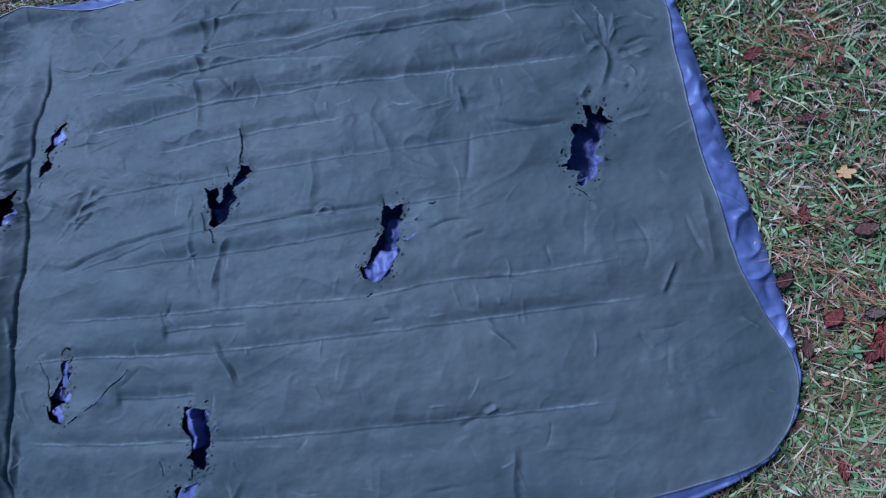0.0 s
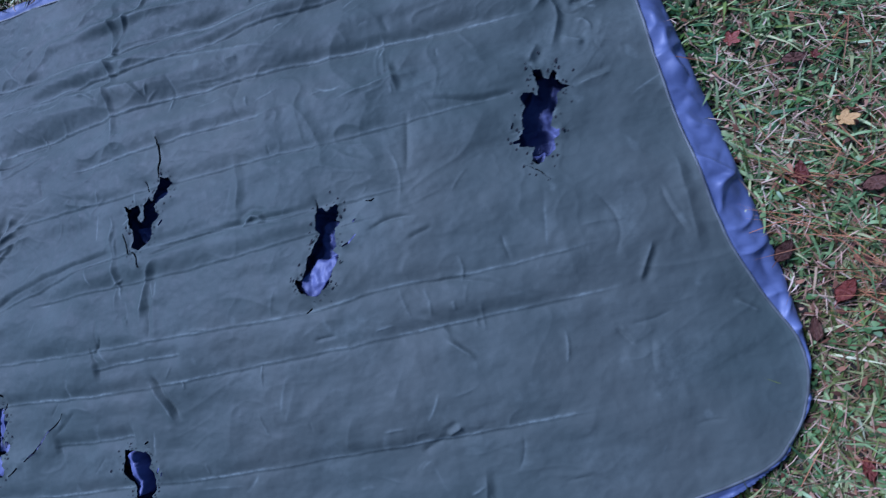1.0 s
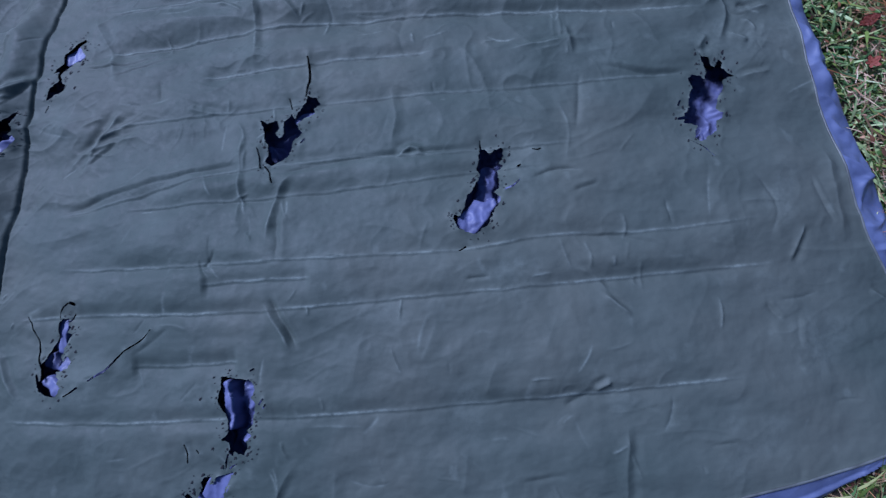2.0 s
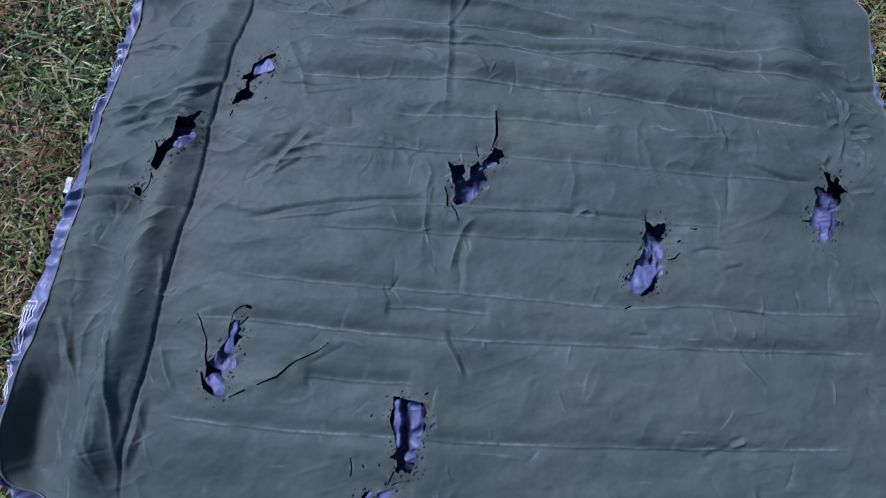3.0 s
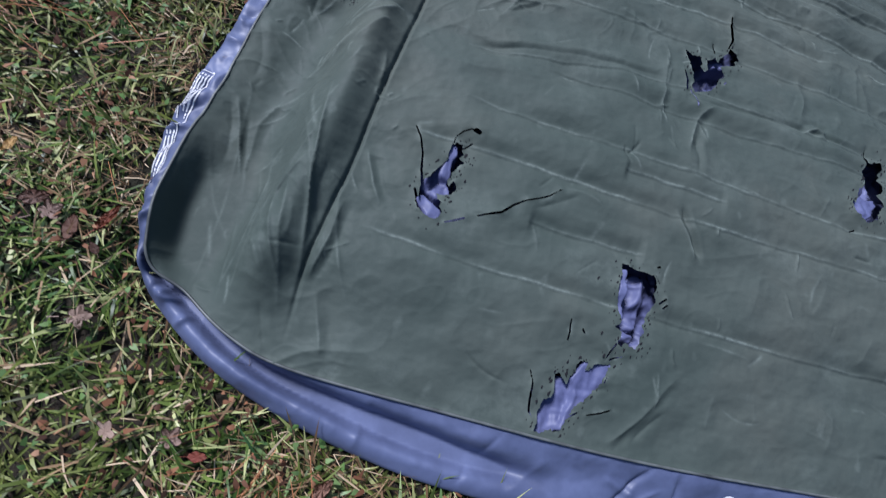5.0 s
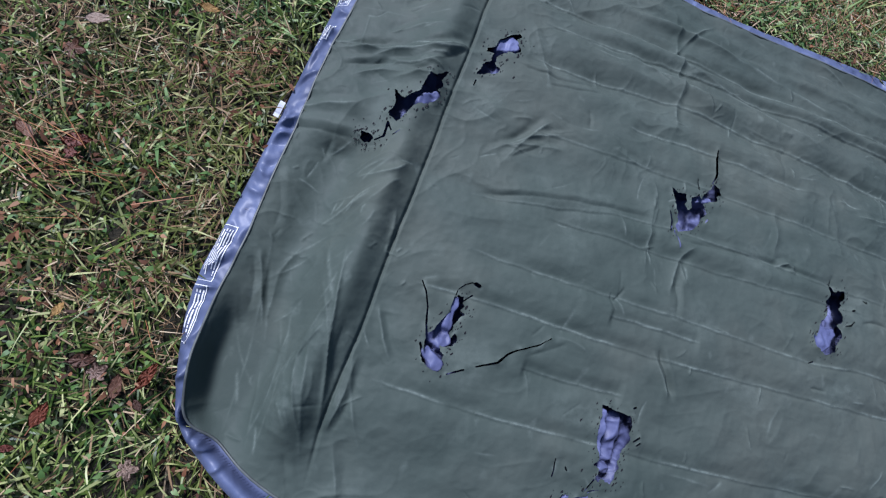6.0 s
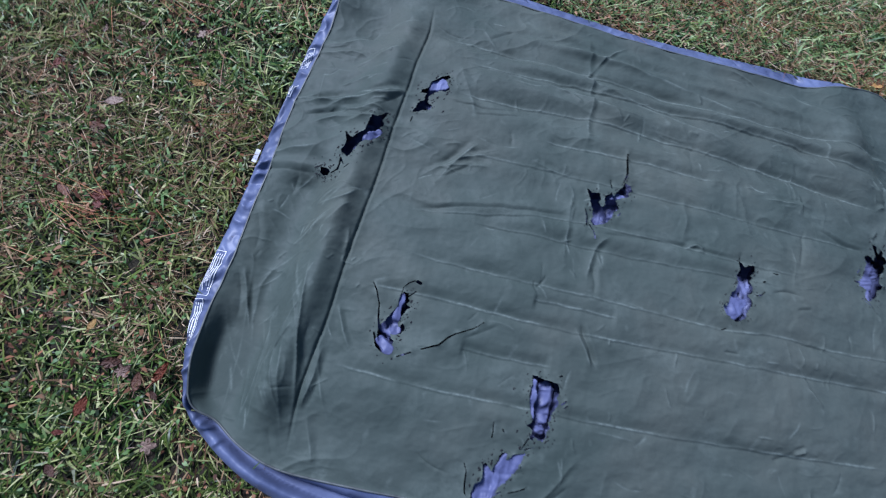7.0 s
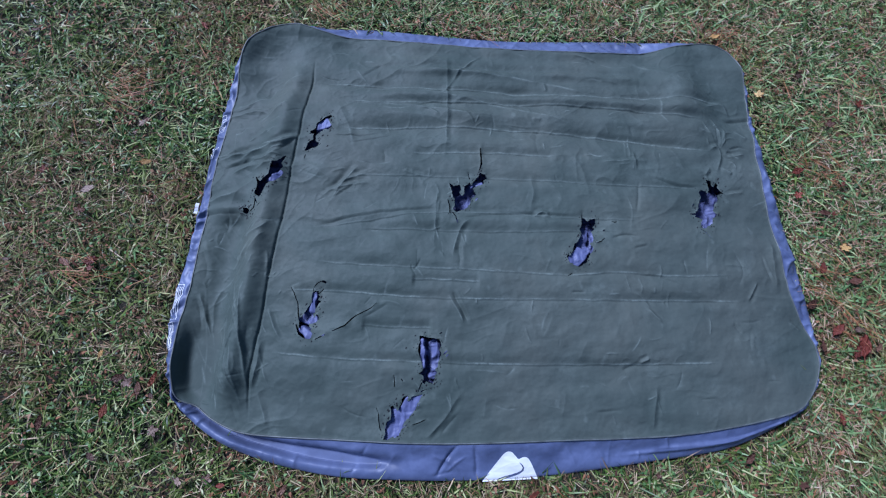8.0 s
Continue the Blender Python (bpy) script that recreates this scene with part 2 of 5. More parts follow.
def make_leaf(name, stops, rough=0.5):
    m, n, l, b = nodes_of(name)
    co = n.new("ShaderNodeTexCoord")
    info = n.new("ShaderNodeObjectInfo")
    a = node(n, "ShaderNodeTexNoise", Scale=45.0, Detail=5.0, Roughness=0.65)
    l.new(co.outputs["Object"], a.inputs["Vector"])
    add = n.new("ShaderNodeMath")
    add.operation = "MULTIPLY_ADD"
    add.inputs[1].default_value, add.inputs[2].default_value = 0.35, -0.17
    l.new(info.outputs["Random"], add.inputs[0])
    add2 = n.new("ShaderNodeMath")
    l.new(add.outputs[0], add2.inputs[0])
    l.new(a.outputs[0], add2.inputs[1])
    col = ramp(n, stops)
    l.new(add2.outputs[0], col.inputs[0])
    l.new(col.outputs[0], b.inputs["Base Color"])
    b.inputs["Roughness"].default_value = rough
    bump = node(n, "ShaderNodeBump", Strength=0.4, Distance=0.002)
    l.new(a.outputs[0], bump.inputs["Height"])
    l.new(bump.outputs[0], b.inputs["Normal"])
    return m


def make_plain(name, colour, rough, noise_scale=40.0, spread=0.12):
    m, n, l, b = nodes_of(name)
    co = n.new("ShaderNodeTexCoord")
    a = node(n, "ShaderNodeTexNoise", Scale=noise_scale, Detail=4.0)
    l.new(co.outputs["Object"], a.inputs["Vector"])
    col = ramp(n, [(0.3, tuple(c * (1 - spread) for c in colour)), (0.7, colour)])
    l.new(a.outputs[0], col.inputs[0])
    l.new(col.outputs[0], b.inputs["Base Color"])
    b.inputs["Roughness"].default_value = rough
    return m


GREEN = make_green_vinyl()
NAVY = make_navy_vinyl("navy_vinyl", (0.066, 0.082, 0.155), (0.126, 0.152, 0.268), 0.50)
INNER = make_navy_vinyl("navy_inner_vinyl", (0.066, 0.074, 0.160), (0.150, 0.166, 0.310), 0.50, 0.3)
WHITE_INK = make_plain("white_ink", (0.85, 0.86, 0.88), 0.45, spread=0.04)
WELT = make_plain("weld_vinyl", (0.13, 0.145, 0.14), 0.5, 30.0, 0.6)
FLECK = make_plain("black_flecks", (0.005, 0.005, 0.008), 0.9)
TAG_CLOTH = make_plain("white_cloth", (0.75, 0.76, 0.80), 0.8)
SOIL = make_soil()
# palest stops of GRASS and TUFT also put sky glints into the blade colour
GRASS = make_island("grass_blades", [(0.0, (0.012, 0.034, 0.007)), (0.4, (0.062, 0.112, 0.019)), (0.72, (0.160, 0.212, 0.046)), (1.0, (0.48, 0.49, 0.23))], (0.19, 0.155, 0.048), 0.40)
TUFT = make_island("tuft_blades", [(0.0, (0.030, 0.085, 0.028)), (0.4, (0.128, 0.210, 0.072)), (0.75, (0.250, 0.340, 0.132)), (1.0, (0.40, 0.46, 0.22))], (0.18, 0.27, 0.09), 0.40)
STRAW = make_island("dry_blades", [(0.0, (0.065, 0.038, 0.016)), (0.4, (0.160, 0.100, 0.048)), (0.78, (0.310, 0.215, 0.115)), (1.0, (0.63, 0.50, 0.33))], (0.20, 0.110, 0.052), 0.7)
PALE = make_island("pale_straw_blades", [(0.0, (0.21, 0.100, 0.058)), (0.45, (0.41, 0.265, 0.175)), (0.8, (0.53, 0.385, 0.265)), (1.0, (0.62, 0.50, 0.38))], (0.38, 0.18, 0.095), 0.6)
LITTER = make_island("leaf_crumbs", [(0.0, (0.040, 0.020, 0.012)), (0.45, (0.140, 0.060, 0.030)), (0.8, (0.250, 0.115, 0.056)), (1.0, (0.400, 0.240, 0.140))], (0.12, 0.04, 0.022), 0.7)
NEEDLE = make_island("pine_needles", [(0.0, (0.16, 0.050, 0.018)), (0.5, (0.34, 0.140, 0.060)), (1.0, (0.50, 0.24, 0.11))], (0.42, 0.19, 0.08), 0.5)
CLOVER = make_island("small_weeds", [(0.0, (0.045, 0.095, 0.025)), (0.6, (0.09, 0.17, 0.04)), (1.0, (0.17, 0.25, 0.09))], (0.10, 0.16, 0.05), 0.5)
LEAF_RED = make_leaf("red_leaf", [(0.2, (0.09, 0.022, 0.014)), (0.5, (0.25, 0.055, 0.030)), (0.85, (0.42, 0.15, 0.08))])
LEAF_BROWN = make_leaf("brown_leaf", [(0.2, (0.060, 0.028, 0.018)), (0.5, (0.17, 0.075, 0.045)), (0.85, (0.32, 0.18, 0.11))])
LEAF_TAN = make_leaf("tan_leaf", [(0.2, (0.17, 0.10, 0.075)), (0.5, (0.32, 0.21, 0.16)), (0.85, (0.46, 0.34, 0.26))])
LEAF_YELLOW = make_leaf("yellow_leaf", [(0.2, (0.40, 0.21, 0.06)), (0.5, (0.64, 0.40, 0.13)), (0.85, (0.78, 0.58, 0.27))])

# ---- outlines of the mattress: the top sheet's seam, and the foot of its side band ----
SEAM = spline([(-0.905, 0.656), (-0.84, 0.741), (-0.735, 0.781), (-0.57, 0.754), (-0.15, 0.731), (0.43, 0.706), (0.69, 0.738), (0.8, 0.758), (0.885, 0.731), (0.932, 0.646), (0.942, 0.47), (0.932, 0.26), (0.947, 0.03), (0.968, -0.17), (1.012, -0.3), (1.035, -0.375), (1.024, -0.455), (0.985, -0.515), (0.885, -0.565), (0.56, -0.622), (0.2, -0.642), (-0.16, -0.655), (-0.5, -0.648), (-0.73, -0.638), (-0.83, -0.612), (-0.92, -0.562), (-0.978, -0.532), (-1, -0.44), (-1, -0.36), (-0.994, -0.27), (-0.987, -0.19), (-0.982, -0.07), (-0.963, 0.18), (-0.93, 0.44)])
FOOT = spline([(-0.93, 0.671), (-0.85, 0.761), (-0.735, 0.806), (-0.49, 0.824), (-0.234, 0.806), (0.063, 0.786), (0.49, 0.793), (0.706, 0.788), (0.82, 0.774), (0.9, 0.741), (0.953, 0.656), (0.965, 0.47), (0.992, 0.26), (1.02, 0.03), (1.045, -0.17), (1.055, -0.32), (1.048, -0.4), (1.03, -0.475), (0.985, -0.535), (0.9, -0.592), (0.72, -0.668), (0.45, -0.712), (0.18, -0.748), (-0.05, -0.765), (-0.4, -0.765), (-0.63, -0.735), (-0.82, -0.678), (-0.945, -0.602), (-1.004, -0.538), (-1.036, -0.44), (-1.052, -0.36), (-1.054, -0.28), (-1.044, -0.2), (-1.028, -0.06), (-1.006, 0.18), (-0.975, 0.46)])

# ---- the top sheet's relief ----
rng = np.random.default_rng(5)
CREASES = []                          # x0, y0, x1, y1, height, width, bend, wear
LINES = []                            # path, height, width, wear
RIB_PATHS = []                        # path, wear


def crease(x0, y0, x1, y1, height, width, bend, worn):
    """One short straight crease."""
    CREASES.append((x0, y0, x1, y1, height, width, bend, worn))


def smooth_path(points, step=0.012):
    """An open smooth curve through a few points, a little unsteady."""
    p = np.array(points, float)
    p = np.vstack([2 * p[0] - p[1], p, 2 * p[-1] - p[-2]])
    out = []
    for a, b, c, d in zip(p, p[1:], p[2:], p[3:]):
        k = max(2, int(np.hypot(*(c - b)) / step))
        for t in np.arange(k) / k:
            out.append(0.5 * (2 * b + (c - a) * t + (2 * a - 5 * b + 4 * c - d) * t * t + (3 * b - a - 3 * c + d) * t ** 3))
    out = np.array(out + [p[-2]])
    return out + 0.0022 * np.stack([noise2(out[:, 0], out[:, 1], 22, 7), noise2(out[:, 0], out[:, 1], 22, 9)], 1)


def fold_line(points, height, width, worn=0.5):
    """A bent crease: a sharp crest (or trough) with a soft hollow along one side."""
    if sum(p[0] for p in points) / len(points) < -0.66:
        height = 0.92 * height
    LINES.append((smooth_path(points), (2.0 if height > 0 else 1.25) * height, (1.25 if height > 0 else 0.95) * width, worn if height > 0 else 0.0))


def rib(points, worn):
    """The weld of an inner rib across the bed, and how worn it is."""
    RIB_PATHS.append((smooth_path(points, 0.02), worn))


# welds of the inner ribs
rib([(-0.639, 0.554), (-0.352, 0.529), (-0.048, 0.521), (0.353, 0.507), (0.843, 0.510)], 0.6)
rib([(-0.529, 0.467), (-0.348, 0.462), (-0.030, 0.462), (0.368, 0.457), (0.750, 0.426)], 0.5)
rib([(-0.539, 0.359), (-0.052, 0.360), (0.237, 0.345), (0.741, 0.304)], 0.8)
rib([(-0.281, 0.261), (-0.034, 0.263), (0.203, 0.256)], 0.7)
rib([(-0.523, 0.182), (-0.184, 0.176), (0.151, 0.167), (0.416, 0.159), (0.690, 0.162)], 0.4)
rib([(-0.603, -0.002), (-0.474, 0.012), (-0.328, 0.036), (-0.219, 0.049), (0.036, 0.048), (0.217, 0.037), (0.462, 0.039)], 0.3)
rib([(-0.437, -0.006), (0.035, -0.013), (0.401, -0.001)], 0.25)
rib([(-0.575, -0.115), (-0.321, -0.131), (-0.039, -0.140), (0.227, -0.150), (0.390, -0.137), (0.573, -0.144), (0.763, -0.136)], 0.6)
rib([(-0.666, -0.205), (-0.498, -0.209), (-0.213, -0.227), (0.207, -0.227), (0.534, -0.223), (0.781, -0.218)], 0.9)
rib([(-0.690, -0.398), (-0.483, -0.414), (-0.243, -0.419), (0.031, -0.424), (0.448, -0.418), (0.702, -0.410)], 1)
rib([(-0.267, -0.170), (-0.162, -0.171), (-0.056, -0.176)], 0.8)
rib([(-0.420, -0.311), (-0.315, -0.318), (-0.202, -0.317)], 0.8)
# the strip beyond the long fold
fold_line([(-0.923, 0.439), (-0.875, 0.458), (-0.818, 0.487), (-0.748, 0.484)], 0.0030, 0.0050)
fold_line([(-0.959, 0.407), (-0.890, 0.421), (-0.829, 0.431), (-0.781, 0.412)], 0.0030, 0.0050)
fold_line([(-0.971, 0.237), (-0.885, 0.258), (-0.822, 0.272), (-0.735, 0.285), (-0.687, 0.310), (-0.641, 0.312)], 0.0045, 0.0060)
fold_line([(-0.936, 0.206), (-0.861, 0.229), (-0.771, 0.238), (-0.717, 0.274)], -0.0040, 0.0050)
fold_line([(-0.906, 0.187), (-0.838, 0.215), (-0.756, 0.212), (-0.722, 0.230)], 0.0040, 0.0050)
fold_line([(-1.020, 0.050), (-0.904, 0.055), (-0.845, 0.058)], -0.0050, 0.0090)
fold_line([(-0.850, 0.305), (-0.790, 0.341), (-0.724, 0.350)], 0.0030, 0.0060)
fold_line([(-0.841, 0.374), (-0.757, 0.425), (-0.702, 0.459)], 0.0030, 0.0070)
fold_line([(-0.732, 0.250), (-0.670, 0.318)], -0.0030, 0.0050)
fold_line([(-0.961, -0.208), (-0.941, -0.263), (-0.922, -0.327), (-0.912, -0.363)], 0.0040, 0.0040)
fold_line([(-0.969, -0.222), (-0.947, -0.292), (-0.946, -0.346)], -0.0030, 0.0050)
fold_line([(-0.839, -0.033), (-0.761, -0.018), (-0.729, 0.018)], 0.0035, 0.0060)
fold_line([(-0.791, -0.089), (-0.738, -0.023)], 0.0030, 0.0060)
fold_line([(-0.881, -0.175), (-0.908, -0.233), (-0.912, -0.290), (-0.907, -0.363)], 0.0030, 0.0060)
fold_line([(-0.860, -0.341), (-0.862, -0.398), (-0.865, -0.437)], 0.0030, 0.0040)
fold_line([(-0.892, -0.439), (-0.889, -0.390)], 0.0025, 0.0040)
fold_line([(-0.727, -0.361), (-0.733, -0.446), (-0.746, -0.507)], 0.0050, 0.0050)
fold_line([(-0.714, -0.264), (-0.689, -0.325), (-0.667, -0.363)], 0.0035, 0.0050)
fold_line([(-0.730, -0.513), (-0.711, -0.563), (-0.693, -0.614)], 0.0030, 0.0060)
fold_line([(-0.804, -0.551), (-0.779, -0.617)], -0.0030, 0.0060)
fold_line([(-0.978, -0.045), (-0.950, -0.122), (-0.949, -0.179)], -0.0025, 0.0070)
fold_line([(-0.846, -0.121), (-0.821, -0.222), (-0.787, -0.296)], 0.0025, 0.0100)
fold_line([(-0.760, -0.294), (-0.767, -0.363), (-0.749, -0.430)], -0.0030, 0.0080)
fold_line([(-0.895, 0.054), (-0.904, -0.009)], -0.0030, 0.0050)
fold_line([(-0.930, -0.436), (-0.910, -0.506)], 0.0030, 0.0080)
fold_line([(-0.845, -0.459), (-0.807, -0.514)], 0.0030, 0.0080)
# creases round the middle, and the fold left from packing
fold_line([(-0.594, 0.092), (-0.540, 0.131), (-0.486, 0.168), (-0.410, 0.192)], 0.0026, 0.0045)
fold_line([(-0.574, 0.088), (-0.519, 0.111), (-0.448, 0.166)], -0.0016, 0.0035)
fold_line([(-0.558, 0.122), (-0.485, 0.145), (-0.409, 0.153)], 0.0030, 0.0050)
fold_line([(-0.493, 0.294), (-0.418, 0.310), (-0.342, 0.327)], -0.0026, 0.0035)
fold_line([(-0.033, 0.696), (-0.108, 0.622), (-0.160, 0.536), (-0.189, 0.485)], 0.0018, 0.0035)
fold_line([(-0.476, 0.566), (-0.399, 0.631)], -0.0018, 0.0050)
fold_line([(-0.258, 0.446), (-0.218, 0.425), (-0.188, 0.400)], 0.0026, 0.0030)
fold_line([(-0.110, 0.424), (-0.087, 0.397), (-0.069, 0.368)], 0.0026, 0.0035)
fold_line([(-0.193, 0.149), (-0.199, 0.044), (-0.204, -0.072)], 0.0020, 0.0050)
fold_line([(-0.167, 0.713), (-0.165, 0.423), (-0.170, 0.231)], 0.0024, 0.0060)
fold_line([(-0.084, 0.034), (-0.115, 0.000), (-0.134, -0.050), (-0.143, -0.101)], 0.0036, 0.0055)
fold_line([(-0.124, -0.050), (-0.120, -0.112), (-0.124, -0.143)], -0.0035, 0.0060)
fold_line([(-0.143, -0.202), (-0.116, -0.256), (-0.091, -0.306)], -0.0050, 0.0050)
fold_line([(-0.155, -0.213), (-0.125, -0.265), (-0.104, -0.309)], 0.0040, 0.0050)
fold_line([(0.117, 0.037), (0.145, 0.055), (0.173, 0.036)], 0.0035, 0.0050)
fold_line([(-0.421, -0.292), (-0.378, -0.271), (-0.335, -0.245)], -0.0020, 0.0040)
fold_line([(0.115, 0.192), (0.120, 0.120), (0.106, 0.059)], 0.0022, 0.0060)
fold_line([(0.182, 0.564), (0.187, 0.525)], 0.0022, 0.0040)
fold_line([(-0.547, 0.458), (-0.499, 0.355), (-0.483, 0.286)], 0.0022, 0.0080)
# the far corner and the short side opposite the fold
fold_line([(0.467, 0.286), (0.470, 0.242), (0.474, 0.216)], 0.0028, 0.0040)
fold_line([(0.345, 0.239), (0.460, 0.247), (0.523, 0.247)], 0.0020, 0.0040)
fold_line([(0.836, 0.433), (0.906, 0.446), (0.961, 0.455)], -0.0050, 0.0060)
fold_line([(0.759, 0.480), (0.831, 0.505), (0.856, 0.476), (0.860, 0.445)], 0.0032, 0.0050)
fold_line([(0.740, 0.300), (0.777, 0.321), (0.790, 0.284), (0.760, 0.216)], 0.0035, 0.0050)
fold_line([(0.816, 0.284), (0.890, 0.306)], 0.0030, 0.0050)
fold_line([(0.787, 0.245), (0.824, 0.220)], 0.0030, 0.0050)
fold_line([(0.743, 0.241), (0.718, 0.210)], 0.0030, 0.0050)
fold_line([(0.793, 0.145), (0.861, 0.159)], 0.0030, 0.0040)
fold_line([(0.515, 0.193), (0.608, 0.165), (0.701, 0.163)], -0.0030, 0.0050)
fold_line([(0.467, -0.248), (0.493, -0.274), (0.514, -0.293)], 0.0024, 0.0030)
fold_line([(0.427, -0.201), (0.460, -0.222), (0.477, -0.248)], 0.0020, 0.0040)
fold_line([(0.431, -0.416), (0.464, -0.402)], 0.0035, 0.0040)
fold_line([(0.376, -0.440), (0.432, -0.416)], -0.0030, 0.0050)
fold_line([(0.437, -0.141), (0.536, -0.157), (0.610, -0.193)], -0.0024, 0.0050)
fold_line([(0.883, -0.059), (0.893, -0.112), (0.911, -0.157)], -0.0032, 0.0035)
fold_line([(0.848, -0.152), (0.825, -0.193), (0.813, -0.222)], 0.0032, 0.0040)
fold_line([(0.755, -0.285), (0.779, -0.324)], -0.0030, 0.0040)
fold_line([(0.484, -0.479), (0.474, -0.545), (0.468, -0.614)], 0.0024, 0.0050)
fold_line([(0.436, -0.060), (0.490, -0.046)], -0.0025, 0.0040)
fold_line([(0.953, -0.280), (0.995, -0.309)], 0.0024, 0.0040)
fold_line([(0.286, -0.560), (0.373, -0.554)], -0.0020, 0.0040)
fold_line([(0.922, -0.006), (0.922, -0.096), (0.923, -0.189)], 0.0024, 0.0070)
fold_line([(0.808, -0.311), (0.798, -0.373)], -0.0018, 0.0050)
fold_line([(0.484, 0.682), (0.582, 0.634), (0.688, 0.590)], 0.0020, 0.0140)
fold_line([(0.716, 0.381), (0.763, 0.365), (0.789, 0.330)], 0.0026, 0.0060)
fold_line([(0.862, 0.393), (0.910, 0.362)], 0.0024, 0.0070)
# soft dents along the near side
fold_line([(-0.105, -0.504), (-0.130, -0.530), (-0.146, -0.563), (-0.187, -0.613), (-0.221, -0.647)], 0.0024, 0.0045, 0.1)
fold_line([(-0.174, -0.634), (-0.144, -0.596), (-0.117, -0.567)], -0.0026, 0.0050, 0.1)
fold_line([(0.384, -0.276), (0.350, -0.347)], 0.0016, 0.0120, 0.1)
fold_line([(0.032, -0.282), (0.005, -0.386)], 0.0016, 0.0140, 0.1)
fold_line([(0.172, -0.271), (0.135, -0.349)], 0.0014, 0.0120, 0.1)
fold_line([(0.273, -0.347), (0.239, -0.415)], 0.0014, 0.0100, 0.1)
fold_line([(-0.037, -0.520), (-0.044, -0.586)], 0.0016, 0.0090, 0.1)
fold_line([(0.040, -0.502), (0.053, -0.560)], 0.0014, 0.0100, 0.1)
fold_line([(0.204, -0.499), (0.188, -0.581)], 0.0014, 0.0100, 0.1)
# long slack swags over the far half, and pleats by the long fold
fold_line([(-0.572, 0.327), (-0.500, 0.323), (-0.431, 0.327), (-0.350, 0.349)], -0.0030, 0.0040)
fold_line([(-0.547, 0.467), (-0.322, 0.452), (-0.102, 0.411), (0.037, 0.410)], 0.0040, 0.0090)
fold_line([(-0.455, 0.532), (-0.203, 0.498), (0.155, 0.416), (0.292, 0.364)], 0.0040, 0.0110)
fold_line([(-0.328, 0.610), (-0.082, 0.596), (0.182, 0.559), (0.427, 0.486)], 0.0035, 0.0110)
fold_line([(-0.555, 0.074), (-0.498, 0.166), (-0.451, 0.217)], 0.0035, 0.0060)
fold_line([(-0.165, 0.028), (-0.021, 0.040), (0.113, 0.046), (0.315, 0.037)], -0.0030, 0.0050)
fold_line([(-0.312, 0.197), (-0.242, 0.173)], 0.0026, 0.0050)
fold_line([(-0.600, 0.001), (-0.405, 0.041), (-0.180, 0.066)], -0.0030, 0.0050)
fold_line([(-0.917, 0.255), (-0.851, 0.261), (-0.782, 0.275)], 0.0034, 0.0050)
fold_line([(-0.870, 0.242), (-0.821, 0.264), (-0.782, 0.273)], 0.0030, 0.0050)
fold_line([(-0.770, 0.272), (-0.723, 0.298), (-0.692, 0.316), (-0.660, 0.311)], 0.0036, 0.0060)
fold_line([(-0.862, 0.213), (-0.814, 0.234), (-0.764, 0.242), (-0.702, 0.275)], 0.0036, 0.0050)
fold_line([(-0.856, 0.212), (-0.810, 0.186)], -0.0030, 0.0060)
fold_line([(-0.816, 0.199), (-0.773, 0.209), (-0.731, 0.230)], 0.0036, 0.0050)
fold_line([(-0.993, 0.255), (-0.943, 0.258), (-0.900, 0.281)], 0.0030, 0.0060)
fold_line([(-0.991, 0.091), (-0.923, 0.112), (-0.857, 0.128)], 0.0026, 0.0070)
fold_line([(-0.857, -0.186), (-0.851, -0.221), (-0.868, -0.258)], 0.0030, 0.0060)
fold_line([(-0.829, -0.050), (-0.816, -0.013), (-0.770, 0.013)], 0.0030, 0.0070)
fold_line([(-0.834, -0.113), (-0.802, -0.069), (-0.767, -0.044)], 0.0026, 0.0070)
# long swags along the far side
for y, h, w in [(0.590, 0.006, 0.018), (0.475, 0.007, 0.026), (0.395, 0.005, 0.022), (0.325, -0.004, 0.022), (0.640, 0.005, 0.024)]:
    crease(-0.60, y + 0.012, 0.80, y - 0.020, 1.35 * h, w, 0.012, 0)
# a fan of pleats running from the fold down to the edge
for i in range(24):
    x, y = -0.735 - 0.030 * abs(rng.normal()) - 0.003 * i, 0.06 - 0.017 * i + rng.normal(0, 0.02)
    a, n = 3.75 + 0.030 * i + rng.normal(0, 0.16), rng.uniform(0.06, 0.17)
    crease(x, y, x + n * math.cos(a), y + n * math.sin(a), rng.normal(0.0010, 0.0010), rng.uniform(0.0035, 0.008), rng.normal(0, 0.006), rng.choice([0.1, 0.5]))
for i in range(12):
    x = -0.97 + 0.021 * i
    crease(x, -0.30 + rng.normal(0, 0.05), x + 0.05 + rng.normal(0, 0.02), -0.54 + rng.normal(0, 0.03), rng.normal(0.0018, 0.0014), 0.0045, rng.normal(0, 0.02), 0.3)
# pleats gathered at the far end of the short side
for i in range(14):
    a = -0.9 + i * 0.24 + rng.normal(0, 0.12)
    n, k = rng.uniform(0.05, 0.15), rng.uniform(0.0, 0.05)
    crease(0.79 + k * math.cos(a), 0.31 + k * math.sin(a), 0.79 + n * math.cos(a), 0.31 + n * math.sin(a), rng.choice([-0.002, 0.002, 0.003]), 0.0042, rng.normal(0, 0.015), 0.6)
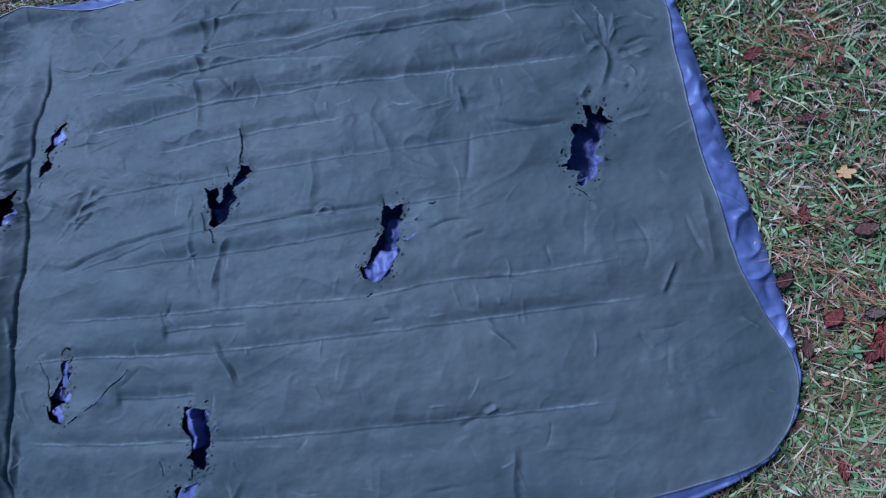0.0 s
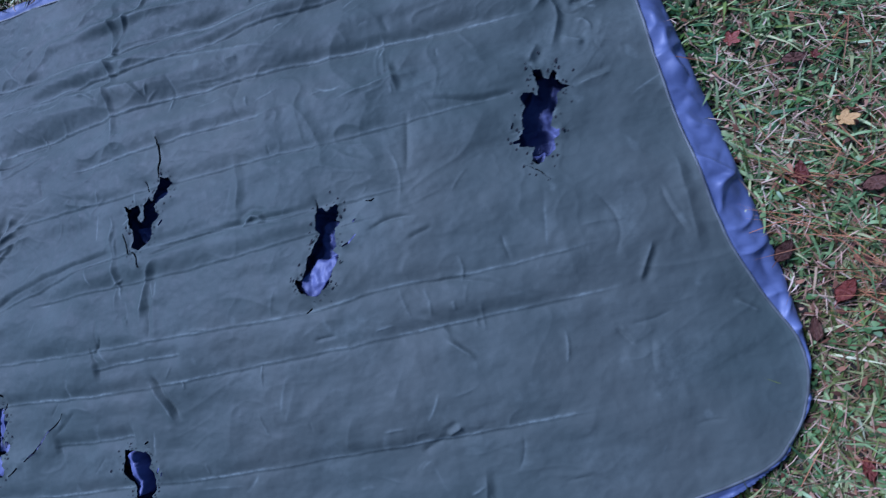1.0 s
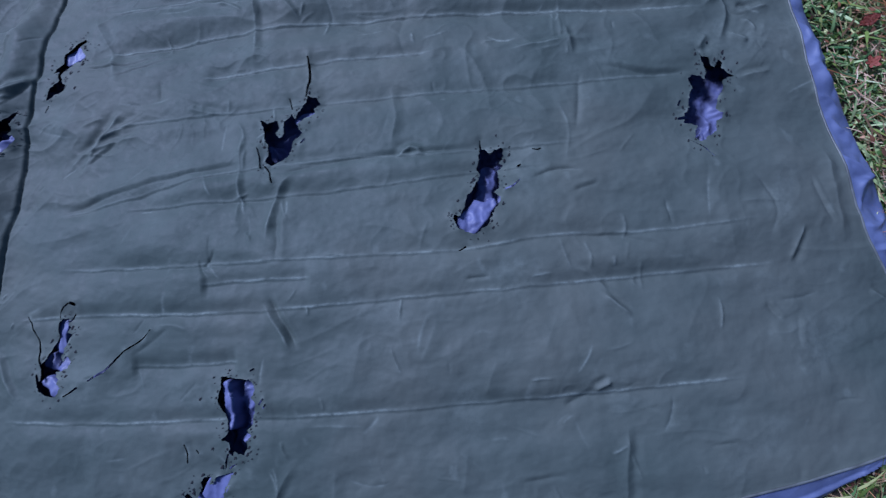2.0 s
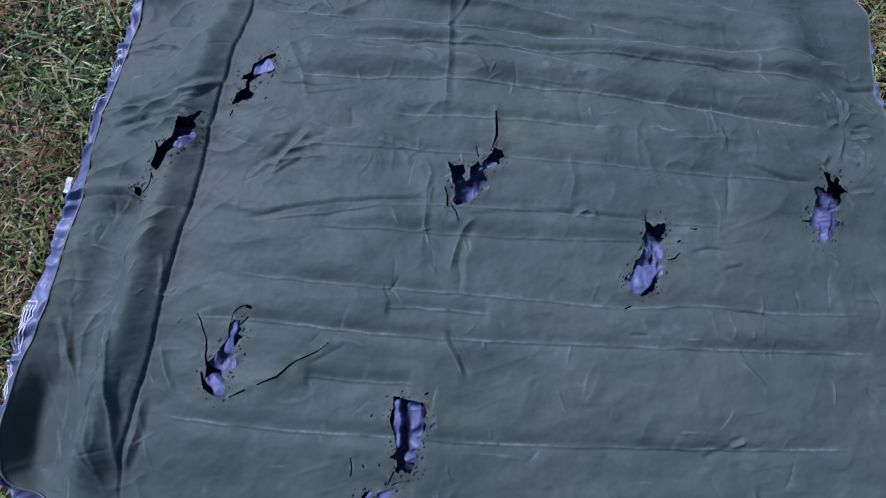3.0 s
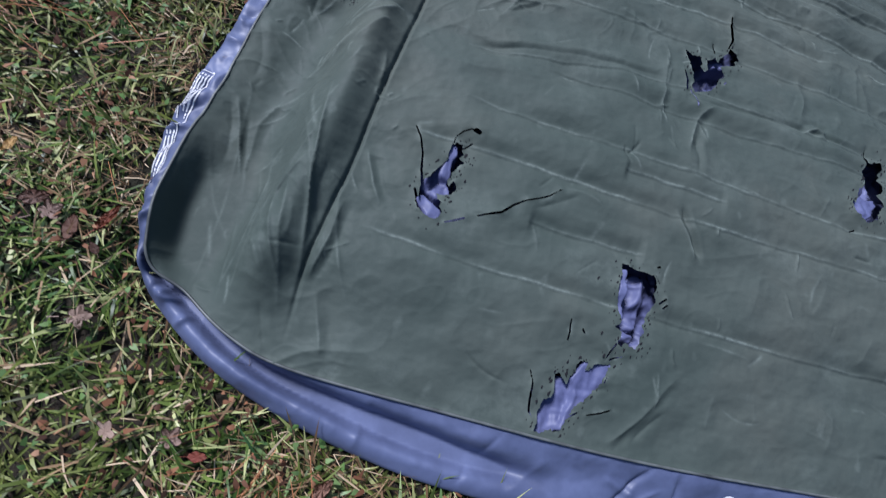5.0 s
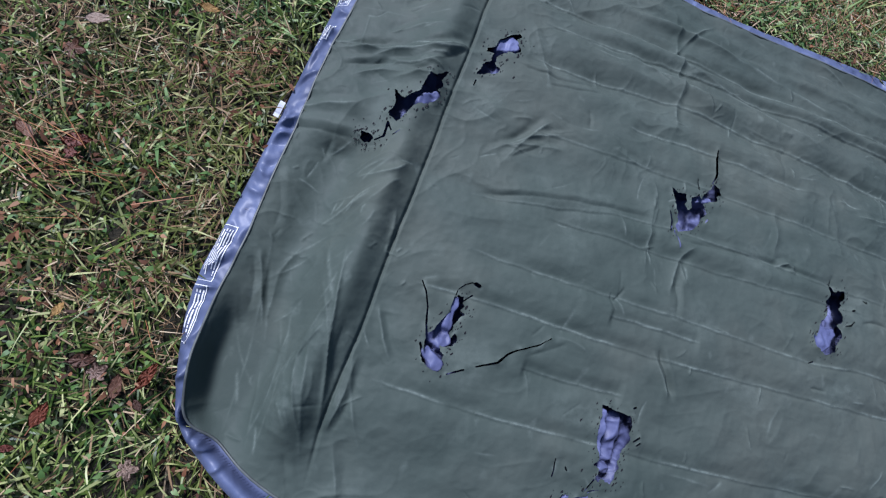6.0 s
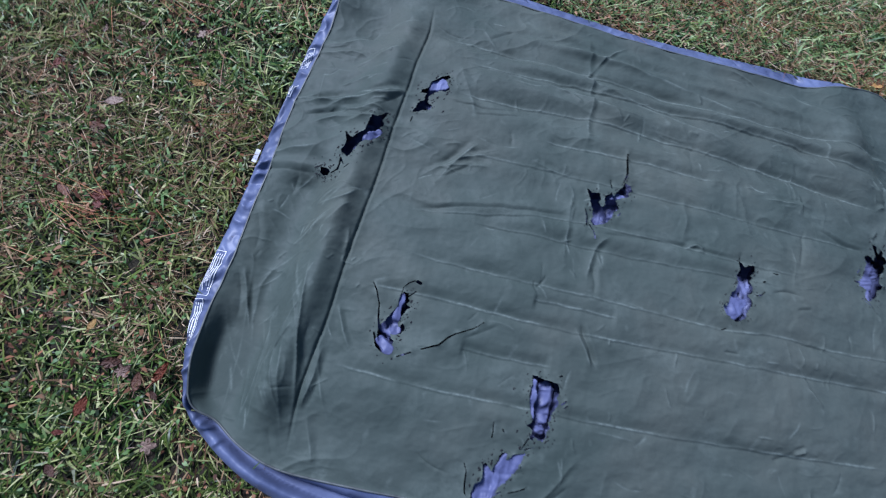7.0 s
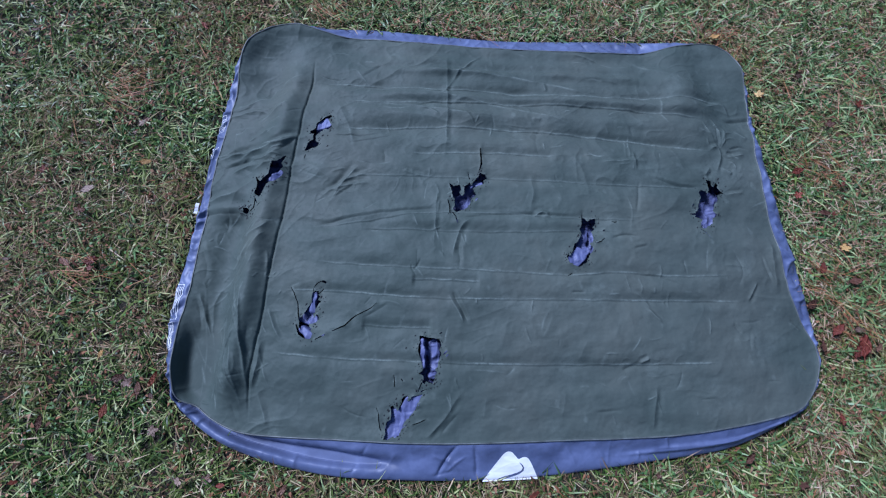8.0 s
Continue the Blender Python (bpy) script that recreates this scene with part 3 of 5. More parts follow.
# crisp short nicks and scuffed lines, most of them along or across the ribs
for i in range(90):
    x, y, a, n = rng.choice([rng.uniform(-0.98, 0.95), rng.uniform(-0.98, 0.95), rng.uniform(-0.98, -0.68)]), rng.uniform(-0.60, 0.68), rng.choice([-0.03, 1.5, 1.9, 0.6]) + rng.normal(0, 0.2), rng.uniform(0.012, 0.06)
    crease(x, y, x + n * math.cos(a), y + n * math.sin(a), rng.choice([-0.0010, 0.0010, 0.0016]), 0.0024, rng.normal(0, 0.04 * n), rng.choice([0.2, 0.7]))
# clusters of fine parallel pleats where the packing folds meet the ribs
for cx, cy, a, reach in [(-0.20, 0.13, 1.45, 0.05), (-0.16, -0.08, 1.9, 0.06), (0.47, 0.26, 1.4, 0.05), (0.47, -0.25, 1.5, 0.04), (0.44, -0.43, 0.6, 0.05), (-0.17, -0.46, 1.5, 0.06), (-0.62, 0.20, 0.5, 0.06), (-0.80, 0.35, 0.3, 0.07), (-0.84, 0.22, 0.4, 0.07), (-0.86, -0.12, 1.1, 0.06), (-0.90, -0.45, 1.7, 0.06), (0.30, 0.38, 0.1, 0.08)]:
    for i in range(8):
        x, y, n, b = cx + rng.normal(0, reach), cy + rng.normal(0, reach), rng.uniform(0.02, 0.07), a + rng.normal(0, 0.22)
        crease(x, y, x + n * math.cos(b), y + n * math.sin(b), rng.normal(0.0006, 0.0009), rng.uniform(0.0025, 0.004), rng.normal(0, 0.004), rng.uniform(0, 1))
# chance wrinkles everywhere
for i in range(110):
    x, y, a, n = rng.uniform(-0.98, 0.95), rng.uniform(-0.62, 0.70), rng.choice([-0.03, 1.5, rng.uniform(0, 3.1)]) + rng.normal(0, 0.2), rng.uniform(0.03, 0.13)
    crease(x, y, x + n * math.cos(a), y + n * math.sin(a), rng.normal(0, 0.0011), rng.uniform(0.0028, 0.008), rng.normal(0, 0.08 * n), rng.choice([0, 0.2, 0.5]))


def along(path, x, y, reach):
    """Points near a path: their indices, signed distance from it and place along it (0 to 1)."""
    (xa, ya), (xb, yb) = path.min(0) - reach, path.max(0) + reach
    near = np.nonzero((x > xa) & (x < xb) & (y > ya) & (y < yb))
    qx, qy = x[near], y[near]
    best, place = np.full(qx.shape, 9.0), np.zeros(qx.shape)
    for i in range(len(path) - 1):
        (x0, y0), (x1, y1) = path[i], path[i + 1]
        ex, ey = x1 - x0, y1 - y0
        n = math.hypot(ex, ey) + 1e-9
        close = np.nonzero((np.abs(qx - (x0 + x1) / 2) < reach + n) & (np.abs(qy - (y0 + y1) / 2) < reach + n))[0]
        px, py = qx[close] - x0, qy[close] - y0
        t = np.clip((px * ex + py * ey) / (n * n), 0, 1)
        d = np.hypot(px - t * ex, py - t * ey)
        better = d < np.abs(best[close])
        side = np.where(px * -ey + py * ex < 0, -1, 1)
        best[close[better]] = (d * side)[better]
        place[close[better]] = ((i + t) / (len(path) - 1))[better]
    return near, best, place


def press_lines(x, y, h, wear):
    """Presses the bent creases and the ribs' welds into the relief."""
    for path, high, wide, worn in LINES:
        near, d, t = along(path, x, y, 6 * wide)
        if not near[0].size:
            continue
        ends = smooth(-0.02, 0.25, t) * smooth(1.02, 0.75, t) * (0.85 + 0.4 * noise2(x[near], y[near], 14, 43))
        crest = 0.70 * np.exp(-np.abs(d) / (0.75 * wide)) + 0.30 * np.exp(-(d / (1.9 * wide)) ** 2)
        h[near] += high * ends * (crest - 0.55 * np.exp(-((d - 2.1 * wide) / (1.3 * wide)) ** 2))
        if worn:
            wear[near] = np.maximum(wear[near], worn * ends * np.exp(-(d / max(0.0018, 0.30 * wide)) ** 2) * smooth(-0.5, 0.35, noise2(x[near], y[near], 16, 53)))
    for path, worn in RIB_PATHS:
        near, d, t = along(path, x, y, 0.055)
        if not near[0].size:
            continue
        ends = smooth(-0.01, 0.06, t) * smooth(1.01, 0.94, t)
        tight = 0.7 + 0.6 * noise2(x[near], y[near] * 0.3, 6, 44)
        slack = 1 + 0.6 * smooth(0.20, 0.42, y[near])
        h[near] += ends * slack * (-0.0085 * tight * np.exp(-(d / 0.019) ** 2) + 0.0016 * np.exp(-np.abs(d) / 0.0030) - 0.0016 * np.exp(-np.abs(d + 0.005) / 0.004))
        wear[near] = np.maximum(wear[near], worn * ends * np.exp(-(d / 0.0024) ** 2) * smooth(-0.7, 0.3, noise2(x[near], y[near], 11, 57)))


FOLD = [(0.56, -0.648), (0.43, -0.662), (0.29, -0.674), (0.15, -0.691), (0.05, -0.699), (-0.07, -0.708), (-0.25, -0.730), (-0.36, -0.741), (-0.50, -0.752)]


def press(creases, x, y, h, wear):
    """Presses a list of creases into a relief, and scuffs their crests."""
    for x0, y0, x1, y1, amp, width, bend, worn in creases:
        ex, ey = x1 - x0, y1 - y0
        n = math.hypot(ex, ey)
        near = np.nonzero((np.abs(x - (x0 + x1) / 2) < abs(ex) / 2 + 4 * width + abs(bend)) & (np.abs(y - (y0 + y1) / 2) < abs(ey) / 2 + 4 * width + abs(bend)))
        if not near[0].size:
            continue
        qx, qy = x[near], y[near]
        t = ((qx - x0) * ex + (qy - y0) * ey) / (n * n)
        d = ((qx - x0) * -ey + (qy - y0) * ex) / n - bend * np.sin(np.pi * np.clip(t, 0, 1)) - 0.006 * min(1, n) * noise2(t * n, t * 0 + y0 * 7, 9, 41)
        g = (np.exp(-(d / width) ** 2) if width > 0.012 else 0.4 * np.exp(-(d / width) ** 2) + 0.6 * np.exp(-np.abs(d) / (0.8 * width))) * smooth(-0.02, 0.30, t) * smooth(1.02, 0.70, t) * (0.88 + 0.3 * noise2(t * n, t * 0 + x0 * 5, 8, 47))
        h[near] += 1.75 * amp * g
        if worn:
            wear[near] = np.maximum(wear[near], worn * np.clip(g, 0, 1) ** 0.5 * np.exp(-(d / max(0.0022, 0.42 * width)) ** 2) * smooth(-0.5, 0.35, noise2(qx, qy, 16, 53)))


def low_side(x, y):
    """Where the side wall stands up along the short side."""
    return smooth(0.0, -0.28, y) * smooth(-0.76, -0.95, x) * smooth(-0.58, -0.48, y)


def relief(x, y):
    """Height of the top sheet over the ground, and how worn it is."""
    x, y = np.asarray(x, float), np.asarray(y, float)
    h = 0.030 + 0.090 * np.clip(1 - np.abs(x / 1.02) ** 2.7, 0, 1) * np.clip(1 - np.abs(y / 0.74) ** 2.7, 0, 1)
    # the long fold: a valley by the edge, a ridge, then a sharp crease
    fx = np.interp(y, [p[0] for p in FOLD[::-1]], [p[1] for p in FOLD[::-1]]) + 0.006 * noise2(y, y * 0, 5, 3)
    u = x - fx
    ends = smooth(-0.62, -0.46, y) * smooth(0.66, 0.54, y)
    ridge = np.where(u < -0.060, np.exp(-((u + 0.060) / 0.055) ** 2), np.exp(-((u + 0.060) / 0.044) ** 2))
    h = h + ends * ((0.050 - 0.016 * smooth(-0.1, 0.2, y)) * ridge - 0.0065 * np.exp(-(u / 0.0034) ** 2) - 0.048 * np.exp(-((u + 0.165) / 0.062) ** 2) * smooth(0.075, 0.015, y))
    # hollows at the corners, broad puffs between the ribs
    for cx, cy, r, d in [(-0.78, 0.57, 0.10, -0.028), (0.69, 0.47, 0.11, 0.028), (-0.950, -0.44, 0.075, -0.036), (0.0, 0.60, 0.18, -0.010), (0.45, 0.60, 0.15, -0.010), (-0.91, 0.13, 0.07, 0.012)]:
        h = h + d * np.exp(-((x - cx) ** 2 + (y - cy) ** 2) / r ** 2)
    h = h + 0.011 * fbm(x * 0.8, y * 1.6, 3.0, 3, 11) + 0.0042 * noise2(x + 0.4 * y, y * 1.4, 9, 12) + 0.0016 * fbm(x, y * 1.3, 18, 3, 23)
    warp_x, warp_y = x + 0.05 * noise2(x, y, 4, 25), y + 0.05 * noise2(x, y, 4, 26)
    calm = 0.45 + 0.55 * np.maximum(smooth(-0.15, 0.15, y), smooth(-0.60, -0.72, x))
    for scale, size, seed in ((5.0, 0.0034, 27), (11.0, 0.0017, 28), (23.0, 0.0007, 29)):
        mask = smooth(-0.25, 0.5, noise2(x, y, scale * 0.45, seed + 40))
        h = h + calm * size * mask * np.clip(1 - np.abs(noise2(warp_x, warp_y * 1.5, scale, seed)) * 4, 0, 1) ** 2
    # the far corners lean up against their rims
    h = h + 0.034 * smooth(0.43, 0.75, y) * smooth(0.56, 0.72, x) - 0.020 * smooth(0.36, 0.45, y) * smooth(0.66, 0.80, x) + 0.030 * smooth(0.50, 0.78, y) * smooth(-0.50, -0.72, x) + 0.022 * smooth(0.30, 0.62, y) * smooth(-0.76, -0.96, x)
    rim = inside_distance(x, y, SEAM)
    h = h + 0.020 * smooth(0.5, 0.68, y) * smooth(0.7, 0.4, x) * np.exp(-(rim / 0.035) ** 2) + 0.050 * np.exp(-(rim / 0.025) ** 2) * np.exp(-((x + 1.00) / 0.10) ** 2 - ((y + 0.44) / 0.13) ** 2) + np.exp(-np.maximum(rim, 0) / 0.08) * 0.012 * low_side(x, y)
    wear = 0.16 * smooth(0.1, 0.9, fbm(x, y, 7, 3, 31)) + 0.22 * smooth(0.65, 1.05, fbm(x, y * 0.7, 26, 2, 33))
    press(CREASES, x, y, h, wear)
    press_lines(x, y, h, wear)
    return 0.010 + 0.008 * np.log1p(np.exp(np.clip((h - 0.012) / 0.008, -30, 30))), wear


# ---- the torn holes: rough outlines, and narrow slits beside them ----
TEARS = {}
TEARS["far_left"] = [(-0.645, 0.265), (-0.638, 0.286), (-0.633, 0.304), (-0.621, 0.311), (-0.619, 0.330), (-0.635, 0.330), (-0.634, 0.344), (-0.618, 0.353), (-0.613, 0.372), (-0.587, 0.397), (-0.567, 0.411), (-0.563, 0.399), (-0.574, 0.386), (-0.565, 0.370), (-0.557, 0.360), (-0.572, 0.349), (-0.587, 0.349), (-0.603, 0.334), (-0.611, 0.320), (-0.610, 0.303), (-0.595, 0.293), (-0.603, 0.281), (-0.621, 0.273)]
TEARS["in_fold"] = [(-0.700, 0.251), (-0.718, 0.231), (-0.729, 0.218), (-0.739, 0.216), (-0.747, 0.198), (-0.750, 0.175), (-0.768, 0.162), (-0.777, 0.149), (-0.789, 0.160), (-0.802, 0.175), (-0.792, 0.146), (-0.795, 0.126), (-0.802, 0.116), (-0.789, 0.105), (-0.779, 0.096), (-0.773, 0.106), (-0.768, 0.116), (-0.762, 0.126), (-0.752, 0.141), (-0.741, 0.148), (-0.727, 0.157), (-0.713, 0.170), (-0.708, 0.182), (-0.711, 0.191), (-0.719, 0.191), (-0.706, 0.202), (-0.713, 0.213), (-0.706, 0.233)]
TEARS["by_fold"] = [(-0.843, 0.072), (-0.842, 0.058), (-0.831, 0.050), (-0.818, 0.049), (-0.816, 0.060), (-0.827, 0.070)]
TEARS["middle"] = [(-0.155, 0.153), (-0.140, 0.143), (-0.119, 0.146), (-0.116, 0.128), (-0.123, 0.119), (-0.113, 0.106), (-0.106, 0.117), (-0.106, 0.141), (-0.088, 0.154), (-0.082, 0.146), (-0.070, 0.167), (-0.059, 0.175), (-0.054, 0.189), (-0.036, 0.185), (-0.031, 0.172), (-0.044, 0.162), (-0.041, 0.152), (-0.064, 0.142), (-0.077, 0.133), (-0.072, 0.119), (-0.064, 0.113), (-0.082, 0.097), (-0.088, 0.077), (-0.105, 0.059), (-0.132, 0.052), (-0.144, 0.059), (-0.136, 0.076), (-0.139, 0.097), (-0.145, 0.117)]
TEARS["right_middle"] = [(0.275, 0.036), (0.286, 0.039), (0.293, 0.028), (0.303, 0.036), (0.320, 0.036), (0.316, 0.015), (0.308, 0.008), (0.319, 0.003), (0.305, -0.006), (0.306, -0.025), (0.305, -0.042), (0.294, -0.049), (0.305, -0.060), (0.302, -0.073), (0.293, -0.082), (0.285, -0.096), (0.279, -0.110), (0.266, -0.119), (0.253, -0.127), (0.238, -0.121), (0.222, -0.113), (0.216, -0.096), (0.216, -0.083), (0.226, -0.092), (0.236, -0.076), (0.244, -0.051), (0.258, -0.041), (0.263, -0.028), (0.272, -0.014), (0.266, -0.000), (0.271, 0.017)]
TEARS["right"] = [(0.719, 0.208), (0.727, 0.194), (0.738, 0.190), (0.740, 0.174), (0.749, 0.172), (0.759, 0.188), (0.764, 0.180), (0.760, 0.166), (0.769, 0.155), (0.786, 0.148), (0.767, 0.146), (0.757, 0.140), (0.749, 0.115), (0.740, 0.106), (0.731, 0.083), (0.744, 0.073), (0.744, 0.065), (0.732, 0.061), (0.730, 0.041), (0.714, 0.033), (0.694, 0.019), (0.685, 0.030), (0.689, 0.044), (0.696, 0.054), (0.670, 0.061), (0.673, 0.081), (0.683, 0.091), (0.685, 0.114), (0.695, 0.129), (0.689, 0.147), (0.698, 0.156), (0.711, 0.155), (0.721, 0.145), (0.726, 0.160), (0.723, 0.178)]
TEARS["near_left"] = [(-0.576, -0.218), (-0.571, -0.209), (-0.560, -0.209), (-0.559, -0.221), (-0.553, -0.228), (-0.560, -0.238), (-0.551, -0.241), (-0.559, -0.254), (-0.565, -0.265), (-0.567, -0.275), (-0.572, -0.284), (-0.566, -0.291), (-0.559, -0.279), (-0.553, -0.293), (-0.560, -0.305), (-0.573, -0.311), (-0.583, -0.310), (-0.580, -0.319), (-0.572, -0.326), (-0.576, -0.333), (-0.567, -0.341), (-0.571, -0.353), (-0.583, -0.358), (-0.596, -0.354), (-0.609, -0.345), (-0.617, -0.335), (-0.612, -0.325), (-0.614, -0.304), (-0.609, -0.292), (-0.599, -0.281), (-0.593, -0.266), (-0.585, -0.253), (-0.579, -0.242)]
TEARS["near_middle"] = [(-0.241, -0.341), (-0.228, -0.345), (-0.211, -0.347), (-0.194, -0.350), (-0.182, -0.353), (-0.176, -0.360), (-0.174, -0.371), (-0.179, -0.384), (-0.173, -0.396), (-0.177, -0.407), (-0.182, -0.418), (-0.183, -0.431), (-0.190, -0.440), (-0.185, -0.451), (-0.193, -0.460), (-0.191, -0.472), (-0.197, -0.482), (-0.209, -0.482), (-0.217, -0.476), (-0.222, -0.484), (-0.231, -0.480), (-0.226, -0.471), (-0.226, -0.462), (-0.241, -0.453), (-0.229, -0.446), (-0.228, -0.433), (-0.235, -0.415), (-0.244, -0.390), (-0.244, -0.375), (-0.239, -0.363)]
TEARS["near_edge"] = [(-0.228, -0.515), (-0.235, -0.528), (-0.241, -0.540), (-0.247, -0.556), (-0.256, -0.570), (-0.268, -0.583), (-0.280, -0.593), (-0.283, -0.606), (-0.290, -0.617), (-0.295, -0.628), (-0.302, -0.639), (-0.309, -0.641), (-0.312, -0.634), (-0.320, -0.641), (-0.331, -0.646), (-0.341, -0.645), (-0.337, -0.627), (-0.337, -0.610), (-0.333, -0.594), (-0.321, -0.587), (-0.320, -0.570), (-0.323, -0.552), (-0.317, -0.548), (-0.309, -0.556), (-0.301, -0.563), (-0.296, -0.549), (-0.289, -0.539), (-0.288, -0.526), (-0.281, -0.518), (-0.271, -0.522), (-0.273, -0.537), (-0.265, -0.531), (-0.258, -0.521), (-0.246, -0.517)]
SLITS = []


def slit(*path):
    """A narrow split along a few points: x, y and half its width at each."""
    SLITS.extend((a[0], a[1], b[0], b[1], a[2], b[2]) for a, b in zip(path, path[1:]))


slit((-0.052, 0.277, 0.0012), (-0.049, 0.246, 0.0024), (-0.049, 0.220, 0.0026), (-0.058, 0.190, 0.0010))
slit((-0.646, -0.200, 0.0008), (-0.635, -0.217, 0.0012), (-0.623, -0.246, 0.0012), (-0.618, -0.278, 0.0016), (-0.611, -0.303, 0.0018))
slit((-0.559, -0.358, 0.0010), (-0.530, -0.343, 0.0016))
slit((-0.508, -0.332, 0.0012), (-0.469, -0.315, 0.0018), (-0.450, -0.294, 0.0016), (-0.436, -0.284, 0.0012), (-0.394, -0.263, 0.0009), (-0.374, -0.245, 0.0006))
slit((-0.578, -0.235, 0.0018), (-0.577, -0.216, 0.0008), (-0.574, -0.198, 0.0008), (-0.564, -0.187, 0.0008), (-0.551, -0.180, 0.0012))
slit((-0.545, -0.181, 0.0030), (-0.537, -0.184, 0.0030))
slit((-0.564, -0.223, 0.0007), (-0.544, -0.203, 0.0014))
slit((-0.621, -0.314, 0.0016), (-0.612, -0.335, 0.0020))
slit((-0.315, -0.459, 0.0008), (-0.312, -0.480, 0.0012), (-0.313, -0.494, 0.0008))
slit((-0.365, -0.555, 0.0006), (-0.358, -0.571, 0.0009), (-0.356, -0.596, 0.0013), (-0.352, -0.617, 0.0012), (-0.346, -0.625, 0.0006))
slit((-0.230, -0.480, 0.0010), (-0.237, -0.495, 0.0014), (-0.241, -0.509, 0.0008))
slit((-0.256, -0.603, 0.0006), (-0.236, -0.596, 0.0014), (-0.216, -0.586, 0.0006))
slit((-0.233, -0.508, 0.0012), (-0.227, -0.504, 0.0008), (-0.213, -0.498, 0.0006))
slit((-0.235, -0.538, 0.0008), (-0.239, -0.547, 0.0010))
slit((-0.289, -0.614, 0.0010), (-0.279, -0.607, 0.0012), (-0.271, -0.601, 0.0006))
slit((-0.179, -0.336, 0.0014), (-0.173, -0.333, 0.0016))
slit((-0.166, -0.397, 0.0012), (-0.157, -0.387, 0.0016))
slit((-0.159, -0.404, 0.0012), (-0.153, -0.397, 0.0012))
slit((-0.292, -0.471, 0.0008), (-0.288, -0.477, 0.0010))
slit((0.314, -0.046, 0.0006), (0.330, -0.041, 0.0014), (0.345, -0.028, 0.0006))
slit((0.374, 0.029, 0.0006), (0.384, 0.027, 0.0012), (0.390, 0.030, 0.0008))
slit((0.278, 0.056, 0.0008), (0.277, 0.038, 0.0014))
slit((0.221, -0.152, 0.0008), (0.233, -0.146, 0.0012))
slit((0.343, -0.003, 0.0018), (0.348, 0.000, 0.0012))
slit((0.673, 0.071, 0.0030), (0.662, 0.071, 0.0020))
slit((0.667, 0.105, 0.0012), (0.663, 0.097, 0.0016))
slit((0.672, 0.025, 0.0005), (0.694, 0.007, 0.0008), (0.708, -0.013, 0.0006))
slit((-0.642, 0.254, 0.0014), (-0.645, 0.238, 0.0010))
slit((-0.796, 0.097, 0.0016), (-0.784, 0.077, 0.0010))
slit((-0.795, 0.092, 0.0022), (-0.795, 0.062, 0.0024), (-0.811, 0.053, 0.0010))
slit((-0.779, 0.066, 0.0010), (-0.767, 0.077, 0.0006))
slit((-0.159, 0.092, 0.0008), (-0.153, 0.070, 0.0012), (-0.152, 0.048, 0.0016))
slit((-0.143, 0.050, 0.0012), (-0.133, 0.036, 0.0010), (-0.128, 0.015, 0.0014))
slit((-0.063, 0.099, 0.0014), (-0.070, 0.090, 0.0014))
slit((-0.093, 0.191, 0.0008), (-0.088, 0.167, 0.0010))


def torn(x, y):
    """Distance from the nearest tear, negative inside it, with ragged edges."""
    best = np.full(np.shape(x), 9.0)
    rag = 0.0022 * fbm(x, y, 80, 2, 61) + 0.0034 * np.abs(noise2(x, y, 150, 63)) + 0.0022 * noise2(x, y, 260, 67) - 0.001
    for outline in TEARS.values():
        p = np.array(outline)
        (xa, ya), (xb, yb) = p.min(0) - 0.05, p.max(0) + 0.05
        near = np.nonzero((x > xa) & (x < xb) & (y > ya) & (y < yb))
        if near[0].size:
            best[near] = np.minimum(best[near], -inside_distance(x[near], y[near], p) - 0.7 * rag[near])
    for s in SLITS:
        near = np.nonzero((np.abs(x - s[0]) < 0.12) & (np.abs(y - s[1]) < 0.12))
        if near[0].size:
            best[near] = np.minimum(best[near], capsule(x[near], y[near], *s) - 0.0004 - 0.15 * rag[near])
    return best


def top_keep(x, y):
    return np.minimum(inside_distance(x, y, SEAM), torn(x, y))


def top_surface(x, y):
    h, wear = relief(x, y)
    edge = inside_distance(x, y, SEAM)
    d = torn(x, y)
    lip = np.exp(-np.clip(d, 0, 1) / 0.010)
    h = h + 0.0015 * np.exp(-(edge / 0.004) ** 2) + lip * (0.005 * noise2(x, y, 30, 71) + 0.001)
    return h, np.maximum(wear, 0.5 * np.exp(-np.abs(d) / 0.004) * smooth(0.0, 0.6, noise2(x, y, 60, 73)))


def top_height(x, y):
    return top_surface(x, y)[0]


# ---- side band: from the seam down to the grass ----
BAND_CREASES = [(-0.17, -0.690, -0.11, -0.745, 0.0030, 0.005, 0.004, 0), (-0.09, -0.690, -0.16, -0.750, 0.0030, 0.005, -0.004, 0), (-0.13, -0.735, -0.20, -0.755, -0.0025, 0.006, 0.002, 0), (-0.20, -0.690, -0.14, -0.715, 0.0025, 0.005, 0.0, 0),
                (0.505, -0.625, 0.520, -0.665, 0.0035, 0.004, 0.0, 0), (0.435, -0.700, 0.430, -0.672, 0.0030, 0.004, 0.0, 0), (0.430, -0.674, 0.800, -0.630, 0.0050, 0.006, 0.0, 0), (0.280, -0.645, 0.330, -0.705, 0.0022, 0.006, 0.004, 0),
                (-0.30, -0.680, -0.36, -0.750, 0.0022, 0.008, 0.006, 0), (0.200, -0.660, 0.240, -0.720, 0.0020, 0.006, 0.004, 0)]
